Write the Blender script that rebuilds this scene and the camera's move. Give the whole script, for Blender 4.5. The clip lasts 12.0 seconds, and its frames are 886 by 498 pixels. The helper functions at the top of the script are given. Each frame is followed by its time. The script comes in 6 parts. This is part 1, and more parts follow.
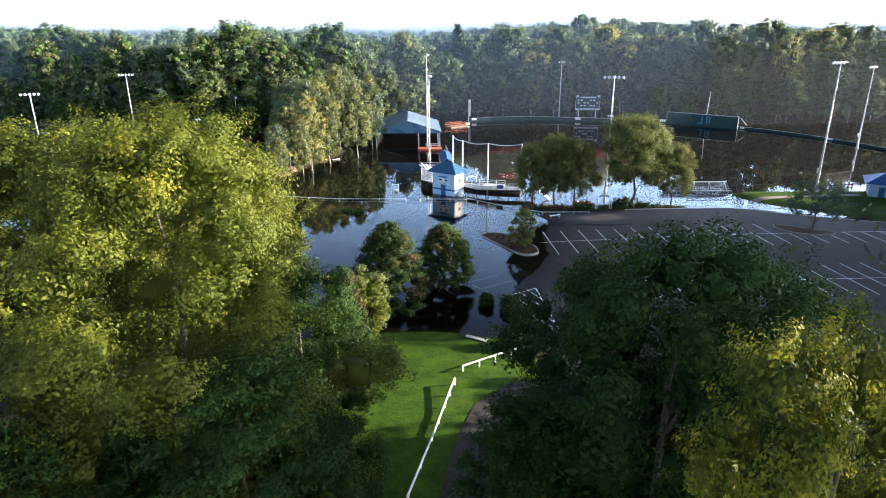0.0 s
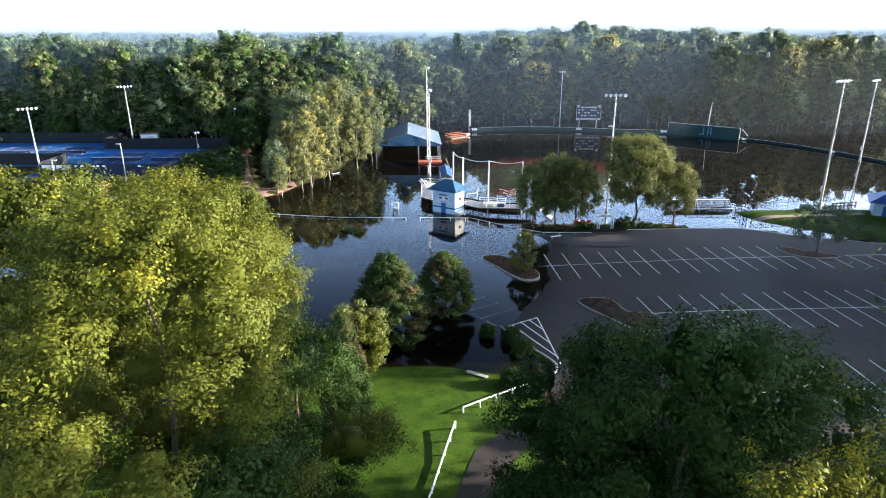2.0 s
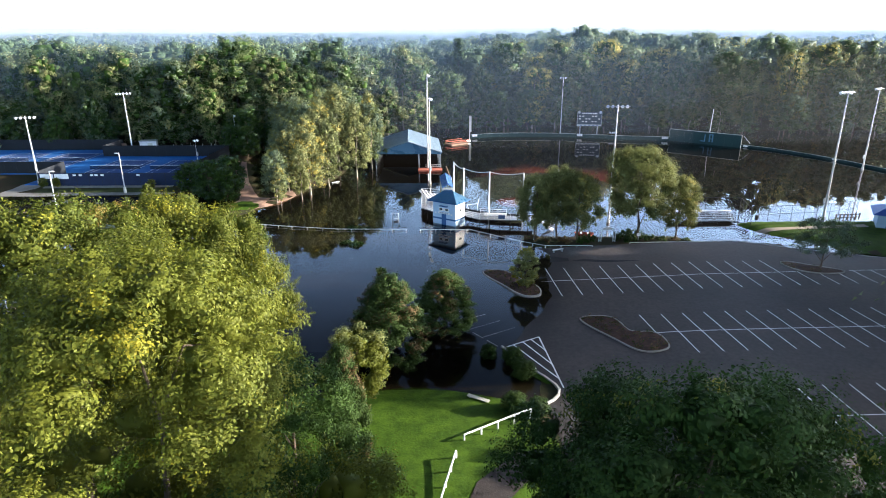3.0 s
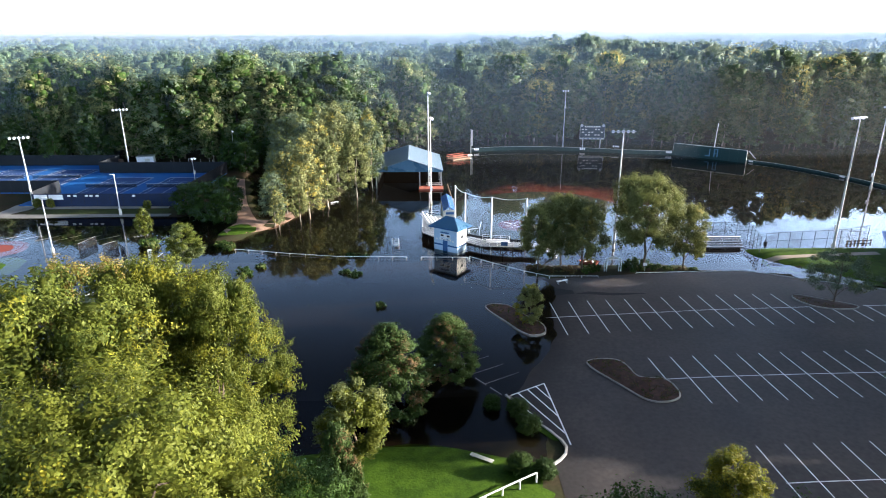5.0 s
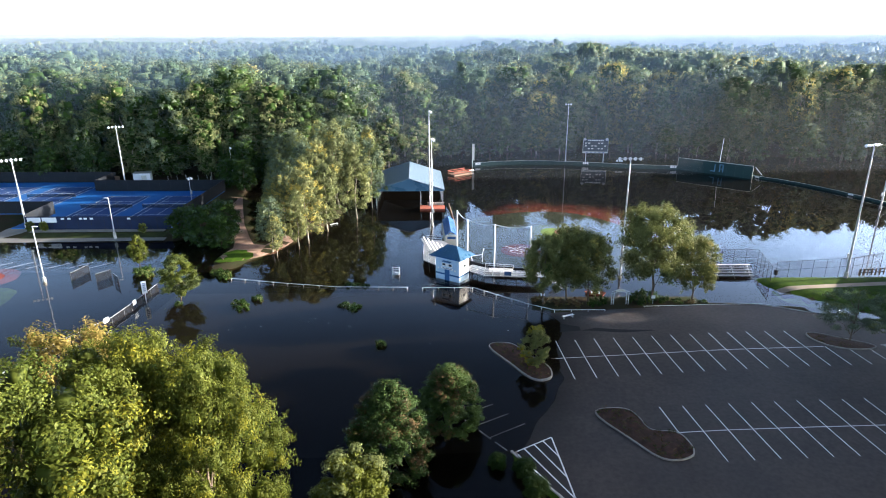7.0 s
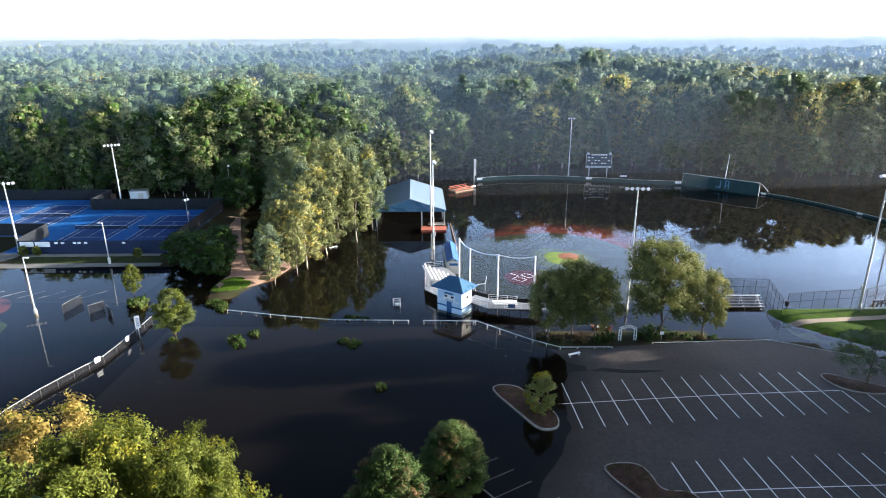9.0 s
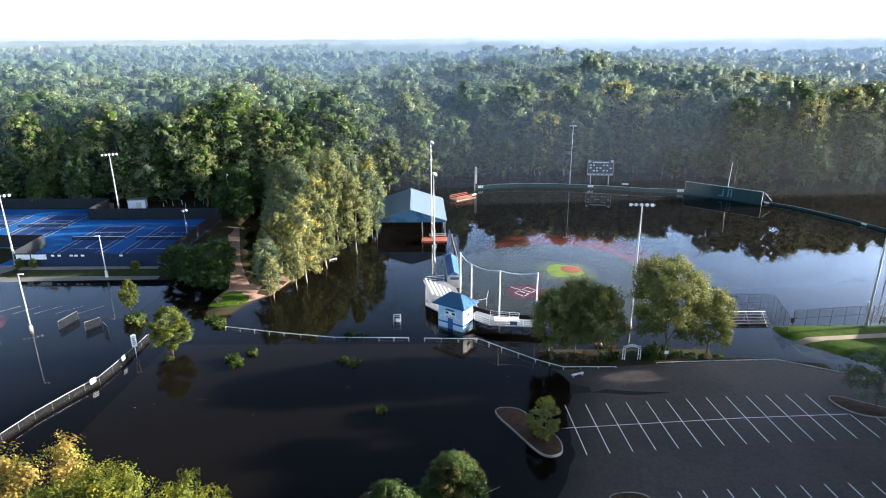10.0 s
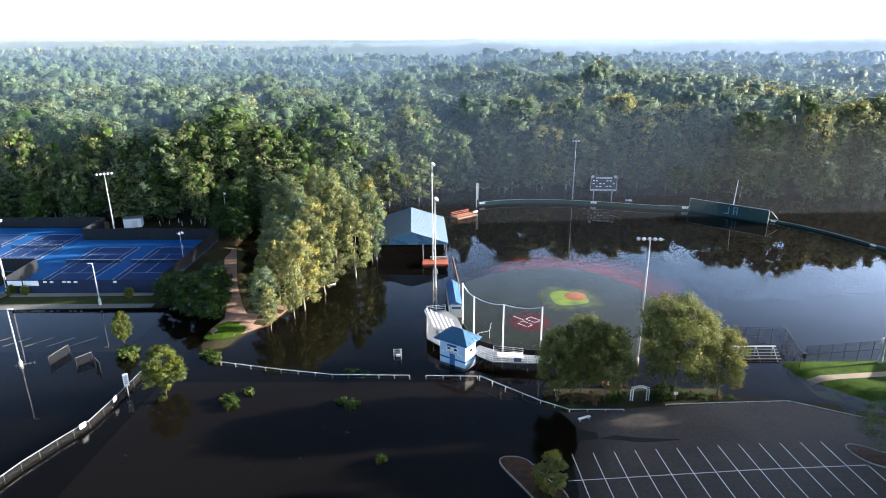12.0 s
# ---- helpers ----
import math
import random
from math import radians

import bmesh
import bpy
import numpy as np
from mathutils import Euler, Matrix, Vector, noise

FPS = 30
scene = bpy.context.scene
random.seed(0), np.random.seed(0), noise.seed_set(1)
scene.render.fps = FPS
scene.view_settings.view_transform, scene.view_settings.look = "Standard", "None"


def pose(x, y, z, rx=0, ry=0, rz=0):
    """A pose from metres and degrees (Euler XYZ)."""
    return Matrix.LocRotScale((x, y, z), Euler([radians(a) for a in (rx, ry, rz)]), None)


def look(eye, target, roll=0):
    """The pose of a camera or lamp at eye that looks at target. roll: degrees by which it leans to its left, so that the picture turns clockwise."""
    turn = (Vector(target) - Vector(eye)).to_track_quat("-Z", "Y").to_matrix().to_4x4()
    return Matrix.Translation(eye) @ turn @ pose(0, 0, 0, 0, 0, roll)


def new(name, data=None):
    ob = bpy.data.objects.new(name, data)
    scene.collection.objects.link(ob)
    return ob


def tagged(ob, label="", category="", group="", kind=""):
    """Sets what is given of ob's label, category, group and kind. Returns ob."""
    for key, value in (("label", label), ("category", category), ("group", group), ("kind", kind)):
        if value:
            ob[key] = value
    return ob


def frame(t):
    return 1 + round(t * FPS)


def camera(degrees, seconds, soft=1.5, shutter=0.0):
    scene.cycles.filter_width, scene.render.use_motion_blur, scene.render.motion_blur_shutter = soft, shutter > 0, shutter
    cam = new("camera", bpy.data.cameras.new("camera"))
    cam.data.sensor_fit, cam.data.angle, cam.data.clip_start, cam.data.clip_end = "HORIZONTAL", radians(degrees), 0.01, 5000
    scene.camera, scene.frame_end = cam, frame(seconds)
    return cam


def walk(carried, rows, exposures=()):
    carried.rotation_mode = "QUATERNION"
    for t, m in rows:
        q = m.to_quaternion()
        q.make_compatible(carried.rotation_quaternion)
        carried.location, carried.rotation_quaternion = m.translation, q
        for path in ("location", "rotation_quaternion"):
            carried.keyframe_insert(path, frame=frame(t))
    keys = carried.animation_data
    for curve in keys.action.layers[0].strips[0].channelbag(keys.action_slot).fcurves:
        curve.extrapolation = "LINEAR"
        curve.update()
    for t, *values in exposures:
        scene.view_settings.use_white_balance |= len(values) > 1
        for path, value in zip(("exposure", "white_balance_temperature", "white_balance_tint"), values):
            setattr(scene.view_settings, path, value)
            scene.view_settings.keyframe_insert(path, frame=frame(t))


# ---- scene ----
cam = camera(71.51, 12.0, 1.0)
TILT, LEAN = -19.204, 0.213
PATH = [
    (0.0, 0.000, 0.000, 28.633, 89.973, 0.013, 0.016),
    (0.5, 0.016, 0.398, 29.263, 90.006, 0.006, 0.013),
    (1.0, 0.024, 0.842, 29.915, 90.032, 0.009, 0.015),
    (1.5, 0.021, 1.370, 30.613, 90.074, -0.031, 0.020),
    (2.0, 0.000, 1.988, 31.354, 90.094, -0.024, 0.024),
    (2.5, -0.030, 2.694, 32.144, 90.122, -0.022, 0.015),
    (3.0, -0.055, 3.484, 32.987, 90.167, -0.056, 0.033),
    (5.0, -0.139, 7.481, 36.548, 90.294, -0.073, 0.106),
    (5.5, -0.185, 8.555, 37.478, 90.324, -0.045, 0.110),
    (6.0, -0.240, 9.650, 38.417, 90.348, -0.030, 0.123),
    (6.5, -0.299, 10.761, 39.374, 90.376, -0.044, 0.139),
    (7.0, -0.354, 11.876, 40.337, 90.378, -0.034, 0.159),
    (9.0, -0.579, 16.317, 44.365, 90.421, -0.019, 0.213),
    (9.5, -0.665, 17.420, 45.397, 90.429, -0.014, 0.209),
    (10.0, -0.752, 18.527, 46.438, 90.441, -0.030, 0.216),
    (10.5, -0.842, 19.642, 47.490, 90.448, -0.028, 0.201),
    (11.0, -0.925, 20.782, 48.556, 90.448, -0.037, 0.206),
    (11.5, -0.993, 21.940, 49.626, 90.463, -0.070, 0.208),
    (12.0, -1.065, 23.109, 50.702, 90.442, -0.067, 0.208),
]
walk(cam, [(t, pose(x, y, z, TILT, LEAN, 0) @ pose(0, 0, 0, rx, ry, rz)) for t, x, y, z, rx, ry, rz in PATH], [(0.0, 1.18, 5500, 14), (12.0, 1.18, 5500, 14)])

# ---- sky, sun ----
SUN_AZ, SUN_EL = 9.0, 14.0          # degrees: from +x towards +y, above the horizon
world = bpy.data.worlds.new("sky")
scene.world = world
world.use_nodes = True
wn = world.node_tree.nodes
sky = wn.new("ShaderNodeTexSky")
sky.sky_type = "NISHITA"
sky.sun_disc = False
sky.sun_elevation = radians(SUN_EL)
sky.sun_rotation = radians(90 - SUN_AZ)
sky.air_density, sky.dust_density, sky.ozone_density = 1.0, 1.6, 1.8
wn["Background"].inputs["Strength"].default_value = 0.23
# morning haze: the sky is brightest low down and deepens overhead
wt, wz, wr, wm = wn.new("ShaderNodeTexCoord"), wn.new("ShaderNodeSeparateXYZ"), wn.new("ShaderNodeMapRange"), wn.new("ShaderNodeVectorMath")
world.node_tree.links.new(wt.outputs["Generated"], wz.inputs[0])
world.node_tree.links.new(wz.outputs["Z"], wr.inputs["Value"])
wr.interpolation_type = "SMOOTHSTEP"
wr.inputs["From Min"].default_value, wr.inputs["From Max"].default_value = 0.12, 0.52
wr.inputs["To Min"].default_value, wr.inputs["To Max"].default_value = 1.95, 0.20
wm.operation = "SCALE"
pale = wn.new("ShaderNodeHueSaturation")
pale.inputs["Saturation"].default_value = 0.85
world.node_tree.links.new(sky.outputs[0], pale.inputs["Color"])
world.node_tree.links.new(pale.outputs[0], wm.inputs[0])
# and it scatters more light towards the sun's bearing than away from it
wd, wa, wx = wn.new("ShaderNodeVectorMath"), wn.new("ShaderNodeMapRange"), wn.new("ShaderNodeMath")
wd.operation, wx.operation = "DOT_PRODUCT", "MULTIPLY"
wd.inputs[1].default_value = (math.cos(radians(SUN_AZ)), math.sin(radians(SUN_AZ)), 0)
wa.inputs["From Min"].default_value, wa.inputs["To Min"].default_value, wa.inputs["To Max"].default_value = -1, 0.6, 1.85
world.node_tree.links.new(wt.outputs["Generated"], wd.inputs[0])
world.node_tree.links.new(wd.outputs["Value"], wa.inputs["Value"])
world.node_tree.links.new(wr.outputs["Result"], wx.inputs[0])
world.node_tree.links.new(wa.outputs["Result"], wx.inputs[1])
world.node_tree.links.new(wx.outputs[0], wm.inputs["Scale"])
world.node_tree.links.new(wm.outputs[0], wn["Background"].inputs["Color"])
sun = new("sun", bpy.data.lights.new("sun", "SUN"))
sun.data.energy, sun.data.angle, sun.data.color = 10.0, radians(0.6), (1.0, 0.85, 0.62)
sd = Vector((math.cos(radians(SUN_EL)) * math.cos(radians(SUN_AZ)), math.cos(radians(SUN_EL)) * math.sin(radians(SUN_AZ)), math.sin(radians(SUN_EL))))
sun.matrix_world = look(sd * 300, (0, 0, 0))


# ---- materials ----
def mat(name, col, rough=0.7, metal=0.0, var=0.25, scale=3.0, fine=40.0, bump=0.2, dist=0.02, col2=None, spec=0.3, obrand=0.0, low_dark=None):
    """A surface with broad patches, fine grain and relief, at sizes in metres."""
    m = bpy.data.materials.new(name)
    m.use_nodes = True
    nt = m.node_tree
    n, l = nt.nodes, nt.links
    b = n["Principled BSDF"]
    b.inputs["Roughness"].default_value, b.inputs["Metallic"].default_value = rough, metal
    b.inputs["Specular IOR Level"].default_value = spec
    tc = n.new("ShaderNodeTexCoord")
    big, small = n.new("ShaderNodeTexNoise"), n.new("ShaderNodeTexNoise")
    big.inputs["Scale"].default_value, big.inputs["Detail"].default_value = 1.0 / scale, 6
    small.inputs["Scale"].default_value, small.inputs["Detail"].default_value = fine, 4
    for t in (big, small):
        l.new(tc.outputs["Object"], t.inputs["Vector"])
    c2 = col2 or tuple(c * (1 - var) for c in col)
    ramp = n.new("ShaderNodeValToRGB")
    ramp.color_ramp.elements[0].position, ramp.color_ramp.elements[1].position = 0.35, 0.65
    ramp.color_ramp.elements[0].color, ramp.color_ramp.elements[1].color = (*c2, 1), (*col, 1)
    l.new(big.outputs["Fac"], ramp.inputs["Fac"])
    hsv = n.new("ShaderNodeHueSaturation")
    l.new(ramp.outputs["Color"], hsv.inputs["Color"])
    mr = n.new("ShaderNodeMapRange")
    mr.inputs["To Min"].default_value, mr.inputs["To Max"].default_value = 1 - var, 1 + var
    l.new(small.outputs["Fac"], mr.inputs["Value"])
    val = mr.outputs["Result"]
    if obrand:
        oi, ma, mm = n.new("ShaderNodeObjectInfo"), n.new("ShaderNodeMapRange"), n.new("ShaderNodeMath")
        ma.inputs["To Min"].default_value, ma.inputs["To Max"].default_value = 1 - obrand, 1 + obrand
        l.new(oi.outputs["Random"], ma.inputs["Value"])
        mm.operation = "MULTIPLY"
        l.new(ma.outputs["Result"], mm.inputs[0]), l.new(val, mm.inputs[1])
        val = mm.outputs[0]
    l.new(val, hsv.inputs["Value"])
    paint = hsv.outputs["Color"]
    if low_dark:
        # base colour darkens on low ground, painting in light lost to deep water
        ge, sp, lv, mx, wob = n.new("ShaderNodeNewGeometry"), n.new("ShaderNodeSeparateXYZ"), n.new("ShaderNodeMapRange"), n.new("ShaderNodeMix"), n.new("ShaderNodeMath")
        l.new(ge.outputs["Position"], sp.inputs[0])
        wob.operation, wob.inputs[1].default_value = "MULTIPLY_ADD", 0.10
        l.new(big.outputs["Fac"], wob.inputs[0]), l.new(sp.outputs["Z"], wob.inputs[2])
        lv.interpolation_type = "SMOOTHSTEP"
        lv.inputs["From Min"].default_value, lv.inputs["From Max"].default_value = low_dark[:2]
        l.new(wob.outputs[0], lv.inputs["Value"])
        mx.data_type = "RGBA"
        mx.inputs["A"].default_value = low_dark[2] if len(low_dark) > 2 else (0.0034, 0.0033, 0.003, 1)
        l.new(lv.outputs["Result"], mx.inputs["Factor"]), l.new(paint, mx.inputs["B"])
        paint = mx.outputs["Result"]
    l.new(paint, b.inputs["Base Color"])
    rr = n.new("ShaderNodeMapRange")
    rr.inputs["To Min"].default_value, rr.inputs["To Max"].default_value = max(rough - 0.12, 0.03), min(rough + 0.12, 1)
    l.new(big.outputs["Fac"], rr.inputs["Value"]), l.new(rr.outputs["Result"], b.inputs["Roughness"])
    if bump:
        bp = n.new("ShaderNodeBump")
        bp.inputs["Strength"].default_value, bp.inputs["Distance"].default_value = bump, dist
        l.new(small.outputs["Fac"], bp.inputs["Height"]), l.new(bp.outputs["Normal"], b.inputs["Normal"])
    return m


def leaf_mat(name, dark, light, glow=0.35, gloss=0.1):
    """Foliage: each leaf and each tree a little different; light shines through."""
    m = bpy.data.materials.new(name)
    m.use_nodes = True
    nt = m.node_tree
    n, l = nt.nodes, nt.links
    b, out = n["Principled BSDF"], n["Material Output"]
    b.inputs["Roughness"].default_value, b.inputs["Specular IOR Level"].default_value = 0.6, gloss
    ge, oi, tc = n.new("ShaderNodeNewGeometry"), n.new("ShaderNodeObjectInfo"), n.new("ShaderNodeTexCoord")
    nz = n.new("ShaderNodeTexNoise")
    nz.inputs["Scale"].default_value = 0.35
    l.new(tc.outputs["Object"], nz.inputs["Vector"])
    a1, a2 = n.new("ShaderNodeMath"), n.new("ShaderNodeMath")
    a1.operation, a2.operation = "MULTIPLY_ADD", "MULTIPLY_ADD"
    a1.inputs[1].default_value = 0.6
    l.new(ge.outputs["Random Per Island"], a1.inputs[0]), l.new(nz.outputs["Fac"], a1.inputs[2])
    l.new(oi.outputs["Random"], a2.inputs[0])
    a2.inputs[1].default_value = 0.7
    l.new(a1.outputs[0], a2.inputs[2])
    sc = n.new("ShaderNodeMapRange")
    sc.inputs["From Min"].default_value, sc.inputs["From Max"].default_value = 0.4, 1.75
    l.new(a2.outputs[0], sc.inputs["Value"])
    mix = n.new("ShaderNodeMix")
    mix.data_type = "RGBA"
    mix.inputs["A"].default_value, mix.inputs["B"].default_value = (*dark, 1), (*light, 1)
    l.new(sc.outputs["Result"], mix.inputs["Factor"])
    col = mix.outputs["Result"]
    l.new(col, b.inputs["Base Color"])
    tr, ms = n.new("ShaderNodeBsdfTranslucent"), n.new("ShaderNodeMixShader")
    ms.inputs[0].default_value = glow
    l.new(col, tr.inputs["Color"])
    l.new(b.outputs[0], ms.inputs[1]), l.new(tr.outputs[0], ms.inputs[2])
    l.new(ms.outputs[0], out.inputs["Surface"])
    return m


def water_mat():
    m = bpy.data.materials.new("flood_water")
    m.use_nodes = True
    nt = m.node_tree
    n, l = nt.nodes, nt.links
    n.remove(n["Principled BSDF"])
    tc, nb = n.new("ShaderNodeTexCoord"), n.new("ShaderNodeTexNoise")
    nb.inputs["Scale"].default_value, nb.inputs["Detail"].default_value = 0.05, 3
    l.new(tc.outputs["Object"], nb.inputs["Vector"])
    gl = n.new("ShaderNodeBsdfGlossy")
    gl.inputs["Roughness"].default_value = 0.016
    fr = n.new("ShaderNodeFresnel")
    fr.inputs["IOR"].default_value = 1.33
    tp, df, murk, top = n.new("ShaderNodeBsdfTransparent"), n.new("ShaderNodeBsdfDiffuse"), n.new("ShaderNodeMixShader"), n.new("ShaderNodeMixShader")
    tp.inputs["Color"].default_value = (0.54, 0.46, 0.38, 1)
    df.inputs["Color"].default_value = (0.006, 0.005, 0.004, 1)
    mr = n.new("ShaderNodeMapRange")
    mr.inputs["From Min"].default_value, mr.inputs["From Max"].default_value = 0.3, 0.7
    mr.inputs["To Min"].default_value, mr.inputs["To Max"].default_value = 0.0, 0.35
    l.new(nb.outputs["Fac"], mr.inputs["Value"]), l.new(mr.outputs["Result"], murk.inputs[0])
    l.new(tp.outputs[0], murk.inputs[1]), l.new(df.outputs[0], murk.inputs[2])
    l.new(fr.outputs[0], top.inputs[0]), l.new(murk.outputs[0], top.inputs[1]), l.new(gl.outputs[0], top.inputs[2])
    l.new(top.outputs[0], n["Material Output"].inputs["Surface"])
    return m


WATER = water_mat()
MUD = mat("forest_floor", (0.048, 0.036, 0.023), 0.9, scale=6, fine=3, var=0.35, col2=(0.035, 0.04, 0.018), low_dark=(-0.16, 0.02), spec=0.02)
ASPHALT = mat("asphalt", (0.070, 0.059, 0.053), 0.76, scale=7, fine=2.2, var=0.42, col2=(0.050, 0.043, 0.040), bump=0.15, low_dark=(-0.06, 0.23), spec=0.2)
PAINT = mat("line_paint", (0.84, 0.84, 0.82), 0.6, scale=0.8, fine=8, var=0.18)
GRASS = mat("grass_soil", (0.052, 0.095, 0.007), 0.85, scale=1.3, fine=5, var=0.45, col2=(0.028, 0.056, 0.005), spec=0.05, bump=0.6, dist=0.05)
# Duller copy of the grass: the tennis lawn's shade is put into it.
DULLGRASS = mat("shaded_grass", (0.050, 0.062, 0.022), 0.9, scale=1.5, fine=6, var=0.35, col2=(0.034, 0.042, 0.018), spec=0.05, bump=0.5, dist=0.04)
CLAY = mat("red_clay", (0.20, 0.058, 0.045), 0.85, scale=5, fine=4, var=0.2, low_dark=(-0.10, -0.02), spec=0.05)
HOMERED = mat("red_home_turf", (0.13, 0.014, 0.014), 0.8, scale=3, fine=8, var=0.15)
INFGRASS = mat("infield_turf", (0.14, 0.20, 0.025), 0.8, scale=2.2, fine=6, var=0.2, col2=(0.09, 0.15, 0.03), low_dark=(-0.015, 0.07, (0.018, 0.028, 0.020, 1)))
MOUNDCLAY = mat("mound_clay", (0.23, 0.09, 0.05), 0.85, scale=1.2, fine=5, var=0.25)
BRICKPATH = mat("brick_path", (0.28, 0.18, 0.13), 0.85, scale=1.2, fine=5, var=0.5, col2=(0.20, 0.13, 0.09))
CONC = mat("concrete", (0.48, 0.46, 0.42), 0.85, scale=1.6, fine=9, var=0.16)
KERB = mat("kerb_concrete", (0.34, 0.31, 0.28), 0.85, scale=1.2, fine=9, var=0.25)
MULCH = mat("bark_mulch", (0.080, 0.040, 0.026), 0.95, scale=0.8, fine=9, var=0.5, bump=0.9, dist=0.06)
EARTH = mat("path_earth", (0.038, 0.030, 0.026), 0.95, scale=1.2, fine=7, var=0.35, bump=0.6, dist=0.03)
WHITE = mat("white_paint", (0.78, 0.78, 0.78), 0.5, scale=1.5, fine=6, var=0.08)
GALV = mat("galvanised_steel", (0.50, 0.51, 0.52), 0.45, metal=0.7, scale=1.5, fine=9, var=0.12)
# Paler copy of the blue roof, with sun and sky glare put into it.
GLARE_ROOF = mat("glare_blue_roof", (0.14, 0.195, 0.245), 0.42, scale=3, fine=4, var=0.12, spec=0.6)
BLUE_ROOF = mat("blue_metal_roof", (0.05, 0.125, 0.215), 0.3, scale=3, fine=4, var=0.12, spec=0.6)
HUT_BLUE = mat("pale_blue_render", (0.40, 0.54, 0.70), 0.75, scale=1.5, fine=8, var=0.1)
HUT_WHITE = mat("white_block_wall", (0.74, 0.73, 0.70), 0.8, scale=1.5, fine=8, var=0.08)
HUT_NAVY = mat("navy_band", (0.03, 0.10, 0.26), 0.6, scale=1, fine=8, var=0.12)
COURT_OUT = mat("light_blue_court", (0.011, 0.095, 0.31), 0.65, scale=4, fine=4, var=0.07)
COURT_IN = mat("dark_blue_court", (0.014, 0.05, 0.17), 0.65, scale=4, fine=4, var=0.1)
SCREEN = mat("black_windscreen", (0.010, 0.013, 0.018), 0.8, scale=2, fine=9, var=0.3)
GREENWALL = mat("green_padded_wall", (0.009, 0.038, 0.040), 0.6, scale=3, fine=5, var=0.12)
DARK = mat("dark_shade", (0.02, 0.02, 0.022), 0.8, scale=2, fine=5, var=0.3)
BARK = mat("bark", (0.14, 0.105, 0.075), 0.95, scale=0.5, fine=6, var=0.4, bump=0.8, dist=0.03, obrand=0.25)
PALEBARK = mat("pale_bark", (0.33, 0.28, 0.22), 0.9, scale=0.5, fine=6, var=0.3, bump=0.5, dist=0.03, obrand=0.2)
LEAF = leaf_mat("broad_leaf", (0.046, 0.064, 0.009), (0.140, 0.150, 0.016), 0.36, 0.12)
# Deep green, darkened further to carry shade on near trees and in crown gaps.
LEAF_DEEP = leaf_mat("deep_green_shaded_leaf", (0.016, 0.036, 0.008), (0.050, 0.088, 0.016), 0.28, 0.08)
LEAF_GOLD = leaf_mat("golden_leaf", (0.15, 0.12, 0.03), (0.34, 0.25, 0.06), 0.4, 0.15)
# Yellower copy of the broad leaf, mostly to paint sunlight on near crowns.
LEAF_YELLOW = leaf_mat("sunny_yellow_leaf", (0.11, 0.125, 0.010), (0.27, 0.24, 0.016), 0.42, 0.15)
LEAF_OLIVE = leaf_mat("olive_leaf", (0.075, 0.102, 0.034), (0.21, 0.225, 0.075), 0.38)
# Greyer, bluer leaf colours for trees further off, with haze mixed into them.
WOOD_OLIVE = leaf_mat("hazy_olive_leaf", (0.070, 0.090, 0.042), (0.21, 0.215, 0.085), 0.30, 0.1)
WOOD_GREEN = leaf_mat("hazy_green_leaf", (0.048, 0.076, 0.038), (0.14, 0.175, 0.064), 0.30, 0.1)
WOOD_DEEP = leaf_mat("hazy_deep_leaf", (0.026, 0.048, 0.028), (0.075, 0.11, 0.055), 0.25, 0.1)
# Bright yellow that puts low sunlight on crowns into the leaf colour.
WOOD_YELLOW = leaf_mat("sunny_woods_leaf", (0.18, 0.165, 0.045), (0.40, 0.34, 0.075), 0.34, 0.1)
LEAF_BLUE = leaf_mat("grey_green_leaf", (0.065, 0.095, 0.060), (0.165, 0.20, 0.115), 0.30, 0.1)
LOT_LEAF = leaf_mat("dull_green_leaf", (0.082, 0.100, 0.030), (0.205, 0.205, 0.062), 0.36)
NEEDLE = leaf_mat("conifer_leaf", (0.017, 0.038, 0.010), (0.066, 0.10, 0.022), 0.2)
RUST = leaf_mat("browned_needle", (0.06, 0.045, 0.018), (0.16, 0.095, 0.04), 0.2)


# ---- mesh helpers ----
def quick_mesh(name, v, f, mats, idx=None, smooth=False):
    """A mesh from arrays of corners and of faces that all have as many corners."""
    v, f = np.asarray(v, np.float32), np.asarray(f, np.int32)
    me = bpy.data.meshes.new(name)
    k = f.shape[1]
    me.vertices.add(len(v)), me.loops.add(f.size), me.polygons.add(len(f))
    me.vertices.foreach_set("co", v.ravel())
    me.loops.foreach_set("vertex_index", f.ravel())
    me.polygons.foreach_set("loop_start", np.arange(0, f.size, k, dtype=np.int32))
    me.polygons.foreach_set("loop_total", np.full(len(f), k, np.int32))
    for m in mats:
        me.materials.append(m)
    if idx is not None:
        me.polygons.foreach_set("material_index", np.asarray(idx, np.int32))
    if smooth:
        me.polygons.foreach_set("use_smooth", np.ones(len(f), bool))
    me.update(calc_edges=True)
    return me


def mesh_of(name, bm, *mats):
    me = bpy.data.meshes.new(name)
    bmesh.ops.recalc_face_normals(bm, faces=bm.faces)
    bm.to_mesh(me)
    bm.free()
    for m in mats:
        me.materials.append(m)
    return me


def part(name, bm, material, parent, label=""):
    """Links a bmesh, or a finished mesh, as one object under a thing or a part."""
    me = bm if isinstance(bm, bpy.types.Mesh) else mesh_of(name, bm, material)
    ob = new(name, me)
    ob.parent = parent
    if label:
        ob["label"] = label
    return ob


def thing(name, at, label, category, group="", kind="", turn=0.0):
    ob = new(name)
    ob.empty_display_size = 0.3
    ob.matrix_world = pose(*at, 0, 0, turn)
    return tagged(ob, label, category, group, kind)


